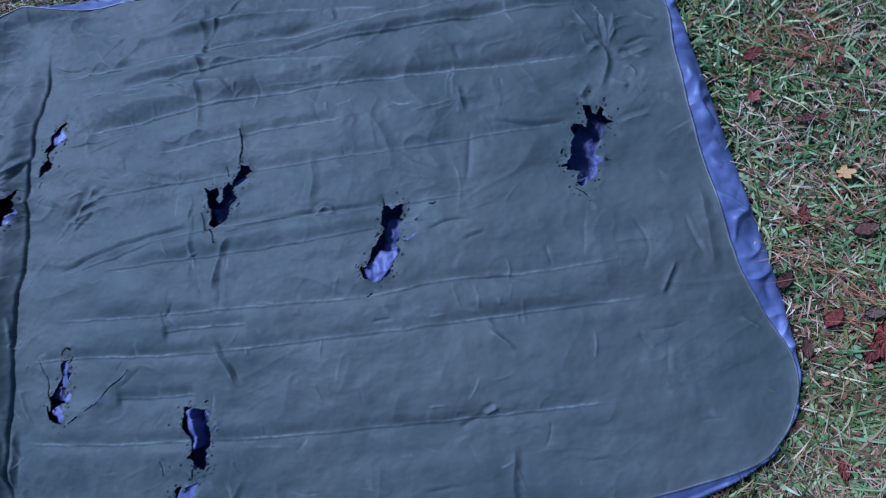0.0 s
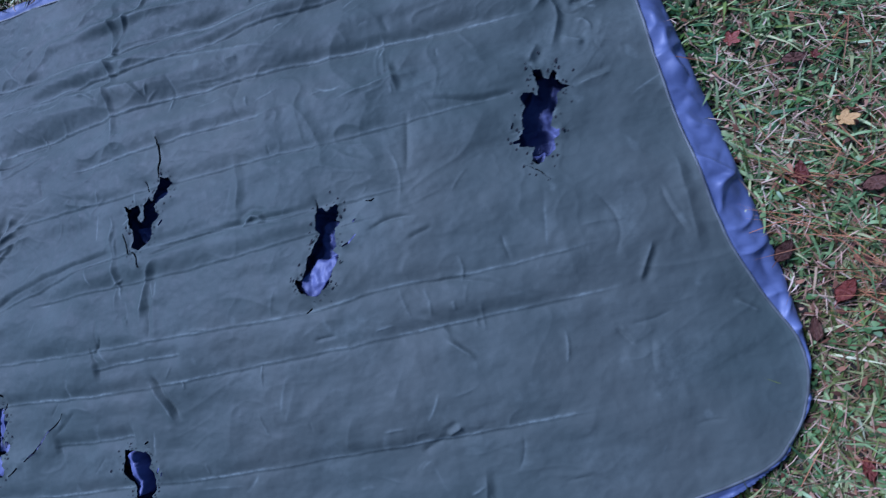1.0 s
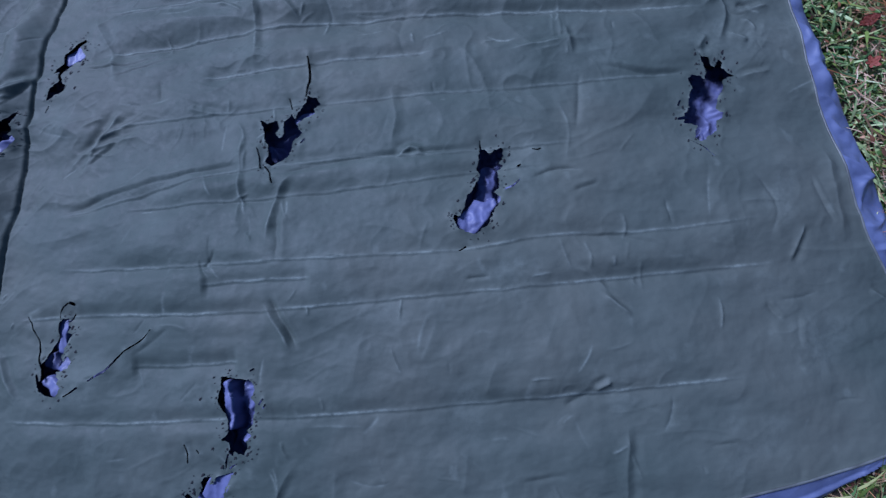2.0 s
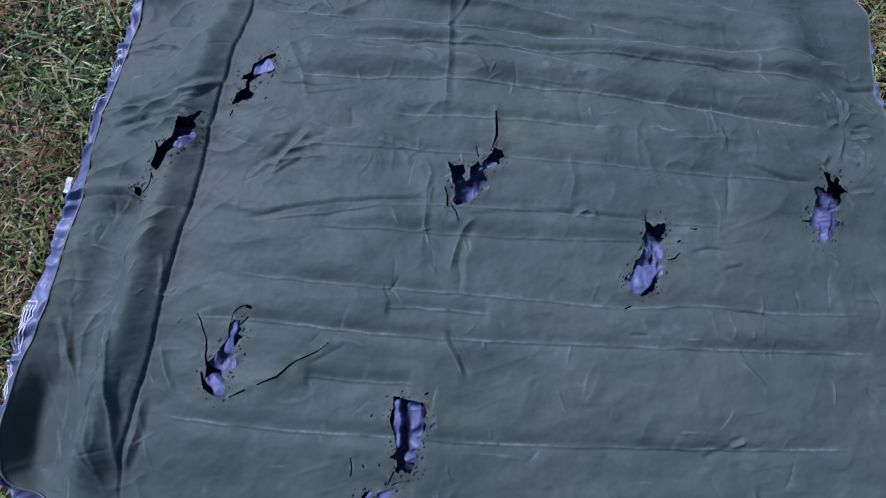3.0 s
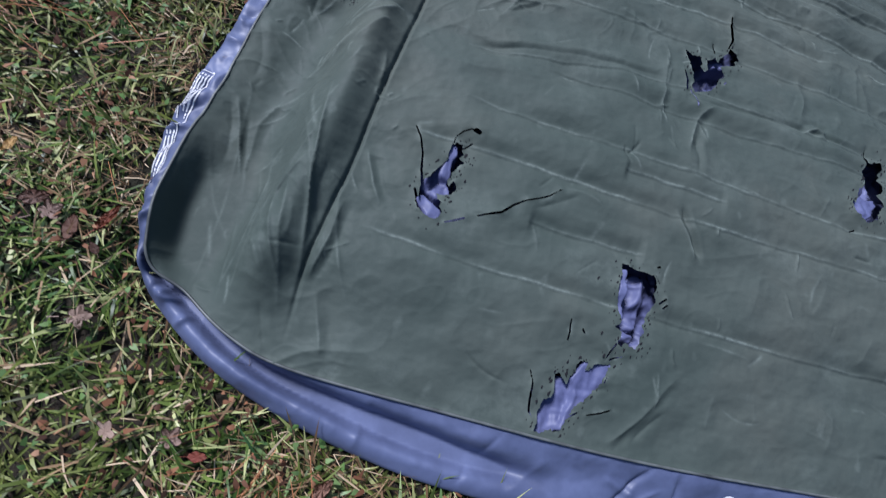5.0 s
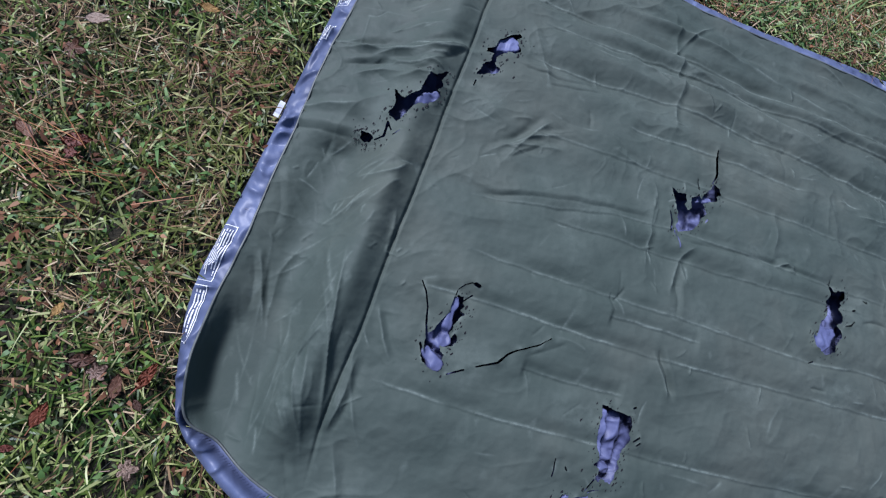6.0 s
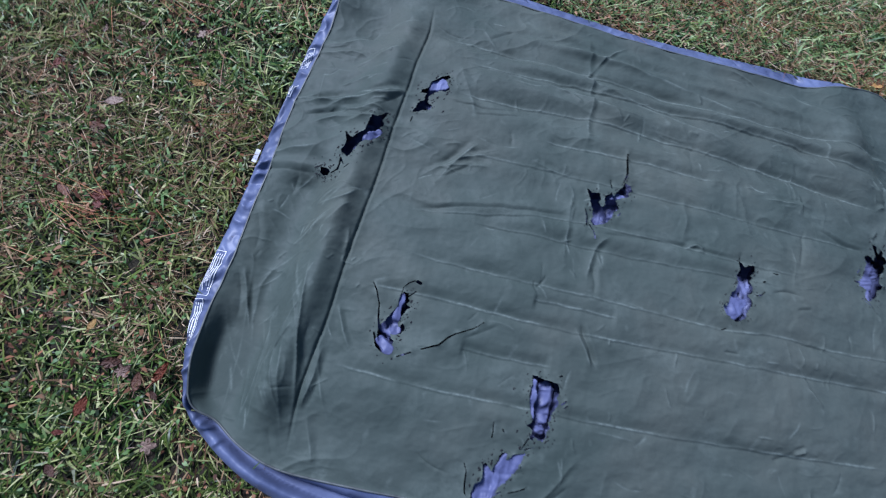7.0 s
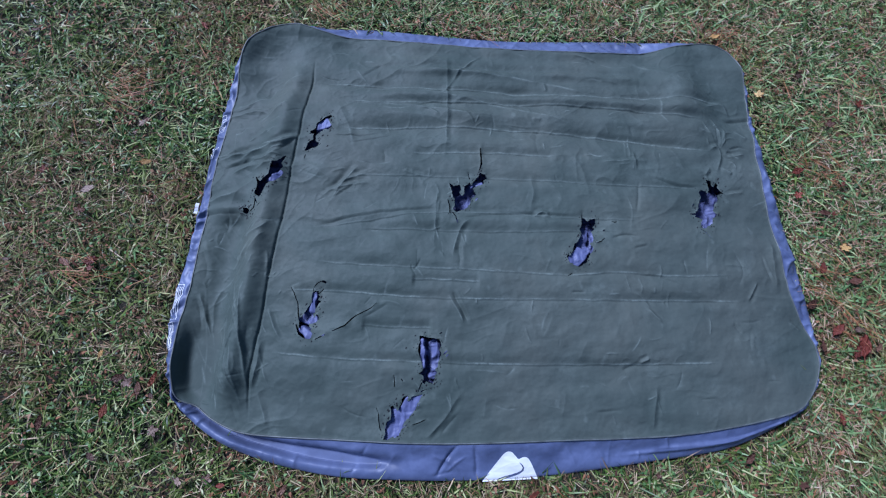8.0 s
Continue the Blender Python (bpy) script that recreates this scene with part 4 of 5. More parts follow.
for i in range(60):
    k = int(rng.integers(len(SEAM)))
    sx, sy = SEAM[k]
    fx, fy = FOOT[int(np.argmin(np.hypot(FOOT[:, 0] - sx, FOOT[:, 1] - sy)))]
    n = math.hypot(fx - sx, fy - sy) + 1e-6
    slant = rng.normal(0, 0.8)
    BAND_CREASES.append((sx, sy, fx - (fy - sy) * slant, fy + (fx - sx) * slant, rng.normal(0.0006, 0.0034), rng.uniform(0.0045, 0.010), rng.normal(0, 0.003), 0))


def band_keep(x, y):
    return np.minimum(inside_distance(x, y, FOOT), 0.004 - inside_distance(x, y, SEAM))


def band_height(x, y):
    out, seam = inside_distance(x, y, FOOT), inside_distance(x, y, SEAM)
    t = np.clip(out / (np.clip(out, 0, 1) + np.clip(-seam, 0, 1) + 1e-5), 0, 1)
    rim = relief(x, y)[0] - 0.002
    width = np.clip(out, 0, 1) + np.clip(-seam, 0, 1)
    h = 0.004 + (rim - 0.004) * np.clip(t, 0, 1) ** 0.45
    calm = 1 - 0.97 * np.exp(-(((x - 0.045) / 0.14) ** 2 + ((y + 0.72) / 0.08) ** 2))
    wide = calm * smooth(0.03, 0.09, width) * np.sin(np.pi * t)
    h = h + wide * (0.010 * noise2(x, y * 2.5, 5, 81) + 0.0015 * noise2(x * 1.6 + y, y - x * 0.5, 16, 83))
    h = h + calm * np.sin(np.pi * t) * (0.0009 * fbm(x, y, 24, 2, 87))
    front = smooth(-0.50, -0.58, y)
    h = h + low_side(x, y) * np.sin(np.pi * np.clip(t * 1.15, 0, 1)) * (0.006 + 0.004 * noise2(x, y, 11, 89)) * smooth(-0.66, -0.54, y)
    gutter = np.interp(x, [-0.95, -0.80, -0.60, -0.35], [0.86, 0.74, 0.58, 0.45])
    h = h + front * smooth(-0.24, -0.52, x) * (0.012 * np.exp(-((t - 0.42 * gutter) / 0.28) ** 2) - 0.070 * np.exp(-((t - gutter) / 0.15) ** 2))
    west = np.maximum(smooth(-0.86, -0.94, x), np.maximum(0.7 * smooth(0.86, 0.94, x), 0.3 * smooth(0.64, 0.70, y)))
    h = h + west * np.sin(np.pi * t) * (0.014 * np.clip(1 - np.abs(noise2(x * 0.6 + y * 0.8, y - x, 13, 84)) * 2.6, 0, 1) ** 1.5 + 0.014 * np.abs(noise2(x + y, y * 0.8 - x, 15, 85)))
    h = h + front * 0.008 * np.exp(-((t - 0.40) / 0.07) ** 2) * smooth(0.34, 0.5, x)
    press(BAND_CREASES, x, y, h, np.zeros(np.shape(x)))
    return np.maximum(h, 0.006)


# ---- the inner sheet, seen through the holes ----
# folds of it that lie close under the top sheet: from, to, radii, depth below the top
FACETS = [(-0.606, 0.366, -0.578, 0.378, 0.016, 0.022, 0.005), (-0.742, 0.158, -0.716, 0.180, 0.014, 0.016, 0.008), (-0.082, 0.147, -0.052, 0.158, 0.010, 0.012, 0.014), (-0.142, 0.098, -0.134, 0.080, 0.009, 0.011, 0.020), (-0.108, 0.112, -0.098, 0.094, 0.018, 0.020, 0.060),
          (0.275, -0.068, 0.242, -0.104, 0.022, 0.026, 0.008), (0.287, 0.001, 0.277, -0.041, 0.018, 0.018, 0.024), (0.724, 0.133, 0.709, 0.103, 0.022, 0.022, 0.044), (0.699, 0.046, 0.705, 0.036, 0.014, 0.013, 0.016), (0.716, 0.072, 0.700, 0.066, 0.020, 0.018, 0.060)]
FACETS += [(-0.575, -0.218, -0.584, -0.272, 0.014, 0.016, 0.004), (-0.606, -0.288, -0.578, -0.299, 0.019, 0.018, 0.010), (-0.602, -0.326, -0.578, -0.348, 0.013, 0.014, 0.004), (-0.233, -0.358, -0.228, -0.432, 0.010, 0.009, 0.004), (-0.195, -0.366, -0.195, -0.430, 0.020, 0.019, 0.026),
           (-0.206, -0.460, -0.196, -0.462, 0.010, 0.010, 0.022), (-0.246, -0.526, -0.296, -0.612, 0.030, 0.026, 0.003), (-0.308, -0.575, -0.326, -0.645, 0.024, 0.022, 0.009)]


def inner_height(x, y):
    top = relief(x, y)[0]
    gap = np.full(np.shape(x), 0.046)
    for x0, y0, x1, y1, r0, r1, depth in FACETS:
        d = capsule(x, y, x0, y0, x1, y1, r0, r1) + 0.004 * noise2(x, y, 45, 97)
        w = smooth(0.0045, -0.003, d)
        gap = gap * (1 - w) + (depth + 0.0045 * np.abs(noise2(x * 1.4 + x0, y * 0.5, 26, 98)) + 0.0012 * np.abs(noise2(x, y * 0.5 + x0, 85, 99)) - 0.001) * w
    gap = gap + 0.04 * smooth(0.022, 0.004, inside_distance(x, y, SEAM)) * smooth(0.02, 0.06, gap)
    bend_x, bend_y = x + 0.015 * noise2(x, y, 15, 94), y + 0.015 * noise2(x, y, 15, 95)
    folds = 0.016 * np.abs(noise2(bend_x, bend_y * 0.6, 26, 93)) + 0.007 * np.abs(noise2(bend_x * 0.7, bend_y, 60, 96)) + 0.006 * noise2(x, y, 9, 91)
    return np.minimum(np.maximum(0.006, top - gap - folds * smooth(0.0, 0.02, gap)), top - 0.0025)


mattress = tagged(new("air_mattress"), "deflated olive-green air mattress with torn holes, navy sides, on grass", "air mattress")
BOX = (-1.10, -0.80, 1.10, 0.84)
under("top_sheet", sheet_mesh("top_sheet", BOX, 0.0021, top_keep, top_surface), GREEN, mattress, "wrinkled olive-green flocked vinyl with ragged tears")
under("side_band", sheet_mesh("side_band", BOX, 0.0030, band_keep, band_height), NAVY, mattress, "creased glossy navy vinyl side wall")
under("bottom_sheet", sheet_mesh("bottom_sheet", BOX, 0.02, lambda x, y: inside_distance(x, y, FOOT) - 0.012, lambda x, y: 0.0 * x), INNER, mattress, "navy vinyl underside of the bed")


def inner_sheet(outline):
    """The crumpled inner wall that shows through one tear."""
    p = np.array(outline)
    (xa, ya), (xb, yb) = p.min(0) - 0.075, p.max(0) + 0.075
    keep = lambda x, y: np.minimum(inside_distance(x, y, SEAM) - 0.001, 0.070 + inside_distance(x, y, p))
    under("inner_wall", sheet_mesh("inner_wall", (xa, ya, xb, yb), 0.0026, keep, inner_height), INNER, mattress, "crumpled navy inner wall under a tear")


for first, second in (("far_left", None), ("in_fold", "by_fold"), ("middle", None), ("right_middle", None), ("right", None), ("near_left", None), ("near_middle", None), ("near_edge", None)):
    inner_sheet(TEARS[first] + (TEARS[second] if second else []))


def welt_mesh():
    """The welded rim where the top sheet meets the side."""
    p = np.array(SEAM)
    d = np.roll(p, -1, 0) - np.roll(p, 1, 0)
    nrm = np.stack([d[:, 1], -d[:, 0]], 1) / np.linalg.norm(d, axis=1)[:, None]
    z = top_height(p[:, 0], p[:, 1])
    k, n = 6, len(p)
    ring = [np.c_[p + nrm * (0.0024 * math.cos(a)), z + 0.0016 * math.sin(a)] for a in np.arange(k) * 2 * math.pi / k]
    verts = np.stack(ring, 1).reshape(-1, 3)
    i, j = np.meshgrid(np.arange(n), np.arange(k), indexing="ij")
    q = np.stack([i * k + j, (i + 1) % n * k + j, (i + 1) % n * k + (j + 1) % k, i * k + (j + 1) % k], -1).reshape(-1, 4)
    return fill(bpy.data.meshes.new("seam_welt"), verts, q.ravel(), np.arange(len(q)) * 4)


under("seam_welt", welt_mesh(), WELT, mattress, "thin pale welded seam round the top")


def fleck_mesh():
    """Tiny dark crumbs of rotted vinyl round the tears."""
    verts, loops, starts = [], [], []
    for outline in TEARS.values():
        for i in range(120):
            j = int(rng.integers(len(outline)))
            (x0, y0), (x1, y1) = outline[j - 1], outline[j]
            t, a = rng.uniform(), rng.uniform(0, 6.28)
            d = 0.004 + abs(rng.normal(0.0, 0.012))
            cx, cy = x0 + (x1 - x0) * t + d * math.cos(a), y0 + (y1 - y0) * t + d * math.sin(a)
            r, k = 0.0009 + abs(rng.normal(0, 0.0014)), rng.uniform(0, 6.28)
            starts.append(len(loops))
            for j in range(6):
                b = k + j * 1.047
                rr = r * rng.uniform(0.5, 1.3)
                loops.append(len(verts))
                verts.append((cx + rr * (math.cos(b) * 0.6 + math.sin(b) * 0.5), cy + rr * (math.sin(b) * 1.05)))
    v = np.array(verts)
    off = torn(v[:, 0], v[:, 1]).reshape(-1, 6).min(1) > 0.001
    inside = inside_distance(v[:, 0], v[:, 1], SEAM).reshape(-1, 6).min(1) > 0.002
    z = top_height(v[:, 0], v[:, 1]).reshape(-1, 6).max(1).repeat(6) + 0.0008
    keep = np.repeat(off & inside, 6)
    n = int((off & inside).sum())
    return fill(bpy.data.meshes.new("vinyl_grit"), np.c_[v, z][keep], np.arange(6 * n), np.arange(n) * 6)


tagged(under("vinyl_grit", fleck_mesh(), FLECK, mattress, "tiny black flecks scattered round the tears"), kind="stuff")


# ---- prints on the band ----
def over_band(x, y):
    return band_height(x, y) + 0.0014


def logo_keep(x, y):
    """Two rounded humps parted by a curving line that widens downward."""
    u, v = (x + 0.044) / 0.170, (y + 0.769 - 0.06 * (x + 0.042)) / 0.088
    top = np.interp(u, [-0.1, 0.0, 0.185, 0.34, 0.38, 0.415, 0.45, 0.49, 0.52, 0.56, 0.62, 0.645, 0.68, 0.735, 0.775, 0.81, 0.84, 0.90, 1.0, 1.1],
                    [-0.25, 0.0, 0.475, 0.87, 0.945, 0.985, 1.0, 0.99, 0.96, 0.875, 0.735, 0.715, 0.755, 0.778, 0.765, 0.72, 0.64, 0.42, 0.0, -0.3])
    body = np.minimum((top - v) * 0.045, v * 0.088)
    line = [(0.655, 0.60, 0.0006), (0.70, 0.51, 0.0016), (0.728, 0.42, 0.0023), (0.715, 0.32, 0.0029), (0.64, 0.225, 0.0034), (0.52, 0.16, 0.0038), (0.40, 0.105, 0.0043), (0.31, 0.03, 0.0050), (0.28, -0.06, 0.0055)]
    for (u0, v0, r0), (u1, v1, r1) in zip(line, line[1:]):
        body = np.minimum(body, capsule(u * 0.170, v * 0.088, u0 * 0.170, v0 * 0.088, u1 * 0.170, v1 * 0.088, r0, r1))
    return body


under("printed_emblem", sheet_mesh("printed_emblem", (-0.06, -0.79, 0.16, -0.66), 0.0011, logo_keep, over_band), WHITE_INK, mattress, "plain white two-humped printed emblem")


def framed_print(top, length, rows, size, inset):
    """A printed frame with rows of bars, along the short side."""
    def keep(x, y):
        edge = -inside_distance(x, y, SEAM) - inset          # across the band, from the seam outward
        along = top - y
        inside = np.minimum(along + 0.0012, length - along)
        line = np.maximum(0.0009 - np.abs(edge), np.maximum(0.0009 - np.abs(along), 0.0009 - np.abs(along - length)))
        body = np.minimum(np.minimum(line, inside), edge + 0.0011)
        for r in range(rows):
            word = 0.0030 * noise2(along, along * 0 + r * 3.7, 170, 97 + r) + 0.0010
            bar = np.minimum(0.26 * size - np.abs(edge - 0.0048 - r * size * 1.15), np.minimum(along - 0.008, length * (0.90 - 0.07 * (r % 3)) - along))
            body = np.maximum(body, np.minimum(bar, word))
        return np.minimum(body, inside_distance(x, y, FOOT) - 0.003)
    mesh = sheet_mesh("printed_label", (-1.09, top - length - 0.01, -0.93, top + 0.01), 0.0008, keep, over_band)
    under("printed_label", mesh, WHITE_INK, mattress, "white printed frame with rows of small print")


for row in [(-0.188, 0.112, 6, 0.0040, 0.022), (-0.310, 0.105, 3, 0.0060, 0.020), (0.300, 0.050, 4, 0.0042, 0.016), (0.420, 0.060, 5, 0.0040, 0.016)]:
    framed_print(*row)


def tag_part():
    bm = bmesh.new()
    bmesh.ops.create_grid(bm, x_segments=8, y_segments=4, size=0.5)
    for v in bm.verts:
        v.co = Vector((v.co.x * 0.036, v.co.y * 0.011, 0.003 * math.sin(v.co.x * 5) + 0.002))
    bmesh.ops.solidify(bm, geom=bm.faces[:], thickness=0.0008)
    mesh = bpy.data.meshes.new("sewn_tag")
    bm.to_mesh(mesh)
    bm.free()
    ob = under("sewn_tag", mesh, TAG_CLOTH, mattress, "small white cloth tag at the seam")
    ob.matrix_local = pose(-1.020, 0.080, 0.018, 0, 0, 82) @ pose(0, 0, 0, 12, 0, 0)


tag_part()

# ---- ground ----
def ground_z(x, y):
    near = np.exp(-(x * x + y * y) / 16)
    return near * (0.006 * noise2(x, y, 1.7, 101) + 0.004 * noise2(x, y, 6, 103)) - 0.006 - 0.010 * smooth(-0.05, 0.06, inside_distance(x, y, FOOT[::3]))


def ground_mesh():
    r = np.r_[0.0, np.linspace(0.06, 4.0, 66), 4.0 * 1.22 ** np.arange(1, 36)]
    a = np.linspace(0, 2 * np.pi, 97)[:-1]
    x, y = np.outer(r[1:], np.cos(a)), np.outer(r[1:], np.sin(a))
    n, rings = 96, len(r) - 1
    verts = np.stack([np.r_[0.0, x.ravel()], np.r_[0.0, y.ravel()]], 1)
    verts = np.c_[verts, ground_z(verts[:, 0], verts[:, 1])]
    i, j = np.meshgrid(np.arange(rings - 1), np.arange(n), indexing="ij")
    q = np.stack([1 + i * n + j, 1 + (i + 1) * n + j, 1 + (i + 1) * n + (j + 1) % n, 1 + i * n + (j + 1) % n], -1).reshape(-1, 4)
    k = np.arange(n)
    tri = np.stack([np.zeros(n, int), 1 + k, 1 + (k + 1) % n], 1)
    loops = np.r_[q.ravel(), tri.ravel()]
    starts = np.r_[np.arange(len(q)) * 4, len(q) * 4 + np.arange(n) * 3]
    return fill(bpy.data.meshes.new("ground"), verts, loops, starts)


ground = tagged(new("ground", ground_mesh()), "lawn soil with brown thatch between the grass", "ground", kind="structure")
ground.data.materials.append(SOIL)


# ---- grass ----
def strips(name, x, y, z, az, lean, length, width, bend, material, label, category, knots=3, roll=None):
    """Many tapered blades as one mesh. lean: radians from the ground; bend: radians by which the tip droops."""
    n = len(x)
    ks = np.linspace(0, 1, knots + 1)
    side = az + np.pi / 2 if roll is None else az + np.pi / 2 + roll
    px, py, pz = x.copy(), y.copy(), z.copy()
    rows = []
    tilt = rng.normal(0, 0.5, n)
    for i, k in enumerate(ks):
        w = width * (0.55 + 0.45 * np.sin(np.pi * min(0.9, k * 0.9 + 0.15))) * (1 - k ** 2.2) * 0.5
        sx, sy, sz = np.cos(side) * np.cos(tilt), np.sin(side) * np.cos(tilt), np.sin(tilt)
        if i < knots:
            rows += [np.stack([px - sx * w, py - sy * w, pz - sz * w], 1), np.stack([px + sx * w, py + sy * w, pz + sz * w], 1)]
        else:
            rows += [np.stack([px, py, pz], 1)]
        e = lean - bend * (k + 0.5 / knots)
        step = length / knots
        px, py, pz = px + step * np.cos(e) * np.cos(az), py + step * np.cos(e) * np.sin(az), np.maximum(pz + step * np.sin(e), z + 0.002)
    per = 2 * knots + 1
    verts = np.stack(rows, 1).reshape(-1, 3)
    base = np.arange(n)[:, None] * per
    quad = np.array([[2 * i, 2 * i + 1, 2 * i + 3, 2 * i + 2] for i in range(knots - 1)]).ravel()
    pattern = np.r_[quad, [2 * knots - 2, 2 * knots - 1, 2 * knots]]
    loops = (base + pattern).ravel()
    first = np.r_[np.arange(knots - 1) * 4, (knots - 1) * 4]
    starts = (np.arange(n)[:, None] * len(pattern) + first).ravel()
    ob = new(name, fill(bpy.data.meshes.new(name), verts, loops, starts))
    ob.data.materials.append(material)
    return tagged(ob, label, category, kind="stuff")


def scatter(count, box, margin=0.0):
    """Points on the lawn, none under the mattress."""
    x, y = rng.uniform(box[0], box[2], count), rng.uniform(box[1], box[3], count)
    rim = np.minimum(np.minimum(x - box[0], box[2] - x), np.minimum(y - box[1], box[3] - y))
    thick = rng.uniform(0, 1, len(x)) < smooth(0.0, 0.12 * (box[2] - box[0]), rim + 0.25 * noise2(x, y, 3, 131))
    x, y = x[thick], y[thick]
    keep = (np.abs(x) > 1.12) | (np.abs(y) > 0.86)
    close = ~keep
    keep[close] = inside_distance(x[close], y[close], FOOT[::2]) < -margin
    return x[keep], y[keep]


NEAR = (-2.25, -1.50, 2.05, 1.75)
WIDE = (-3.9, -3.1, 3.7, 3.5)


def dryness(x, y):
    """How far the lawn has gone to straw: most to the east and north."""
    return np.clip(0.8 * smooth(0.75, 1.05, x) + smooth(0.60, 0.85, y) * smooth(-0.95, -0.30, x), 0, 1)


def grow(name, material, label, count, box, clump, length, width, lean, bend, knots, thin, seed, low=0.0, dry=0.0, wet=0.0):
    cx, cy = scatter(count // clump, box)
    dens = 0.7 * fbm(cx, cy, 3.4, 3, seed) + 0.6 * noise2(cx, cy, 1.1, seed + 7) + dry * (dryness(cx, cy) - 0.5) - wet * (smooth(-0.25, -0.7, cy) * smooth(-0.7, -1.1, cx) + 1.3 * smooth(0.25, 0.7, cy) * smooth(-1.1, -1.45, cx))
    keep = dens > thin
    cx, cy = cx[keep], cy[keep]
    n = len(cx) * clump
    spread = 0.022 if clump > 1 else 0.0
    x, y = np.repeat(cx, clump) + rng.normal(0, spread, n), np.repeat(cy, clump) + rng.normal(0, spread, n)
    az = np.arctan2(y - np.repeat(cy, clump), x - np.repeat(cx, clump)) + rng.normal(0, 0.9, n) if clump > 1 else rng.uniform(0, 6.28, n)
    out = inside_distance(x, y, FOOT[::3]) < -0.006
    x, y, az = x[out], y[out], az[out]
    n = len(x)
    z = ground_z(x, y) + low * rng.uniform(0, 1, n)
    return strips(name, x, y, z, az, rng.normal(*lean, n).clip(0.02, 1.4), np.abs(rng.normal(*length, n)) + 0.012, width * rng.uniform(0.55, 1.25, n), rng.normal(*bend, n), material, label, "grass", knots)


grow("grass", GRASS, "short green lawn grass with broad tangled blades", 110000, NEAR, 5, (0.042, 0.024), 0.0052, (0.50, 0.32), (0.9, 0.6), 3, -0.95, 111, 0.0, -0.5)
grow("tufts_of_grass", TUFT, "broad-bladed tufts of brighter green grass", 115000, NEAR, 7, (0.040, 0.018), 0.0064, (0.60, 0.28), (0.9, 0.5), 3, -0.10, 119, 0.006, 1.4)
grow("grass_clumps", TUFT, "larger clumps of broad green grass blades", 19000, NEAR, 10, (0.052, 0.018), 0.0075, (0.65, 0.25), (0.9, 0.4), 3, 0.10, 129)
grow("dry_grass", STRAW, "dead straw-coloured grass blades matted in the lawn", 120000, NEAR, 1, (0.024, 0.022), 0.0023, (0.25, 0.24), (0.7, 0.5), 2, -0.35, 113, 0.018, 0.0, 0.9)
grow("pale_straw", PALE, "pale pinkish dead blades among the drier grass", 85000, NEAR, 1, (0.018, 0.015), 0.0024, (0.30, 0.28), (0.7, 0.5), 3, 0.40, 127, 0.026, 1.4)
grow("outer_grass", GRASS, "green lawn grass further out", 95000, WIDE, 6, (0.045, 0.018), 0.0070, (0.55, 0.30), (0.9, 0.5), 2, -0.9, 115)
grow("outer_dry_grass", STRAW, "dead straw-coloured grass further out", 70000, WIDE, 1, (0.038, 0.018), 0.0042, (0.30, 0.22), (0.5, 0.4), 2, -1.5, 117, 0.02)
dx, dy = scatter(20000, NEAR)
dk = fbm(dx, dy, 2.2, 3, 123) > -0.25
dx, dy = dx[dk], dy[dk]
strips("leaf_litter", dx, dy, ground_z(dx, dy) + rng.uniform(0.010, 0.036, len(dx)), rng.uniform(0, 6.28, len(dx)), rng.normal(0.15, 0.25, len(dx)), rng.uniform(0.006, 0.022, len(dx)),
       rng.uniform(0.004, 0.011, len(dx)), rng.normal(0.3, 0.4, len(dx)), LITTER, "crumbled brown leaf litter among the grass", "leaf litter", 3)
wx, wy = scatter(12000, NEAR)
wk = fbm(wx, wy, 2.0, 2, 121) + 0.35 * smooth(0.4, -0.8, wx) > 0.15
wx, wy = wx[wk], wy[wk]
strips("small_weeds", wx, wy, ground_z(wx, wy) + rng.uniform(0.012, 0.035, len(wx)), rng.uniform(0, 6.28, len(wx)), rng.normal(0.15, 0.2, len(wx)), rng.uniform(0.008, 0.016, len(wx)),
       rng.uniform(0.007, 0.012, len(wx)), rng.normal(0.3, 0.2, len(wx)), CLOVER, "small round-leaved green weeds among the grass", "weeds", 3)
nx, ny = scatter(1900, NEAR)
nk = rng.uniform(0, 1, len(nx)) < 0.35 + dryness(nx, ny)
nx, ny = nx[nk], ny[nk]
na = rng.uniform(0, 6.28, len(nx))
tx, ty = scatter(26, NEAR, 0.06)
tx, ty = np.r_[tx, -1.30, -1.36, 1.20, 1.21], np.r_[ty, 0.50, 0.55, -0.33, 0.24]
nx, ny = np.r_[nx, np.repeat(tx, 34) + rng.normal(0, 0.04, 34 * len(tx))], np.r_[ny, np.repeat(ty, 34) + rng.normal(0, 0.04, 34 * len(ty))]
na = np.r_[na, np.repeat(rng.uniform(0, 6.28, len(tx)), 34) + rng.normal(0, 0.35, 34 * len(tx))]
nk = inside_distance(nx, ny, FOOT[::3]) < -0.01
nx, ny, na = nx[nk], ny[nk], na[nk]
strips("pine_needles", nx, ny, ground_z(nx, ny) + rng.uniform(0.018, 0.045, len(nx)), na, rng.normal(0.03, 0.08, len(nx)), rng.uniform(0.06, 0.16, len(nx)),
       rng.uniform(0.0011, 0.0020, len(nx)), rng.normal(0.1, 0.2, len(nx)), NEEDLE, "thin orange-brown pine needles strewn on the grass", "pine needles", 3)


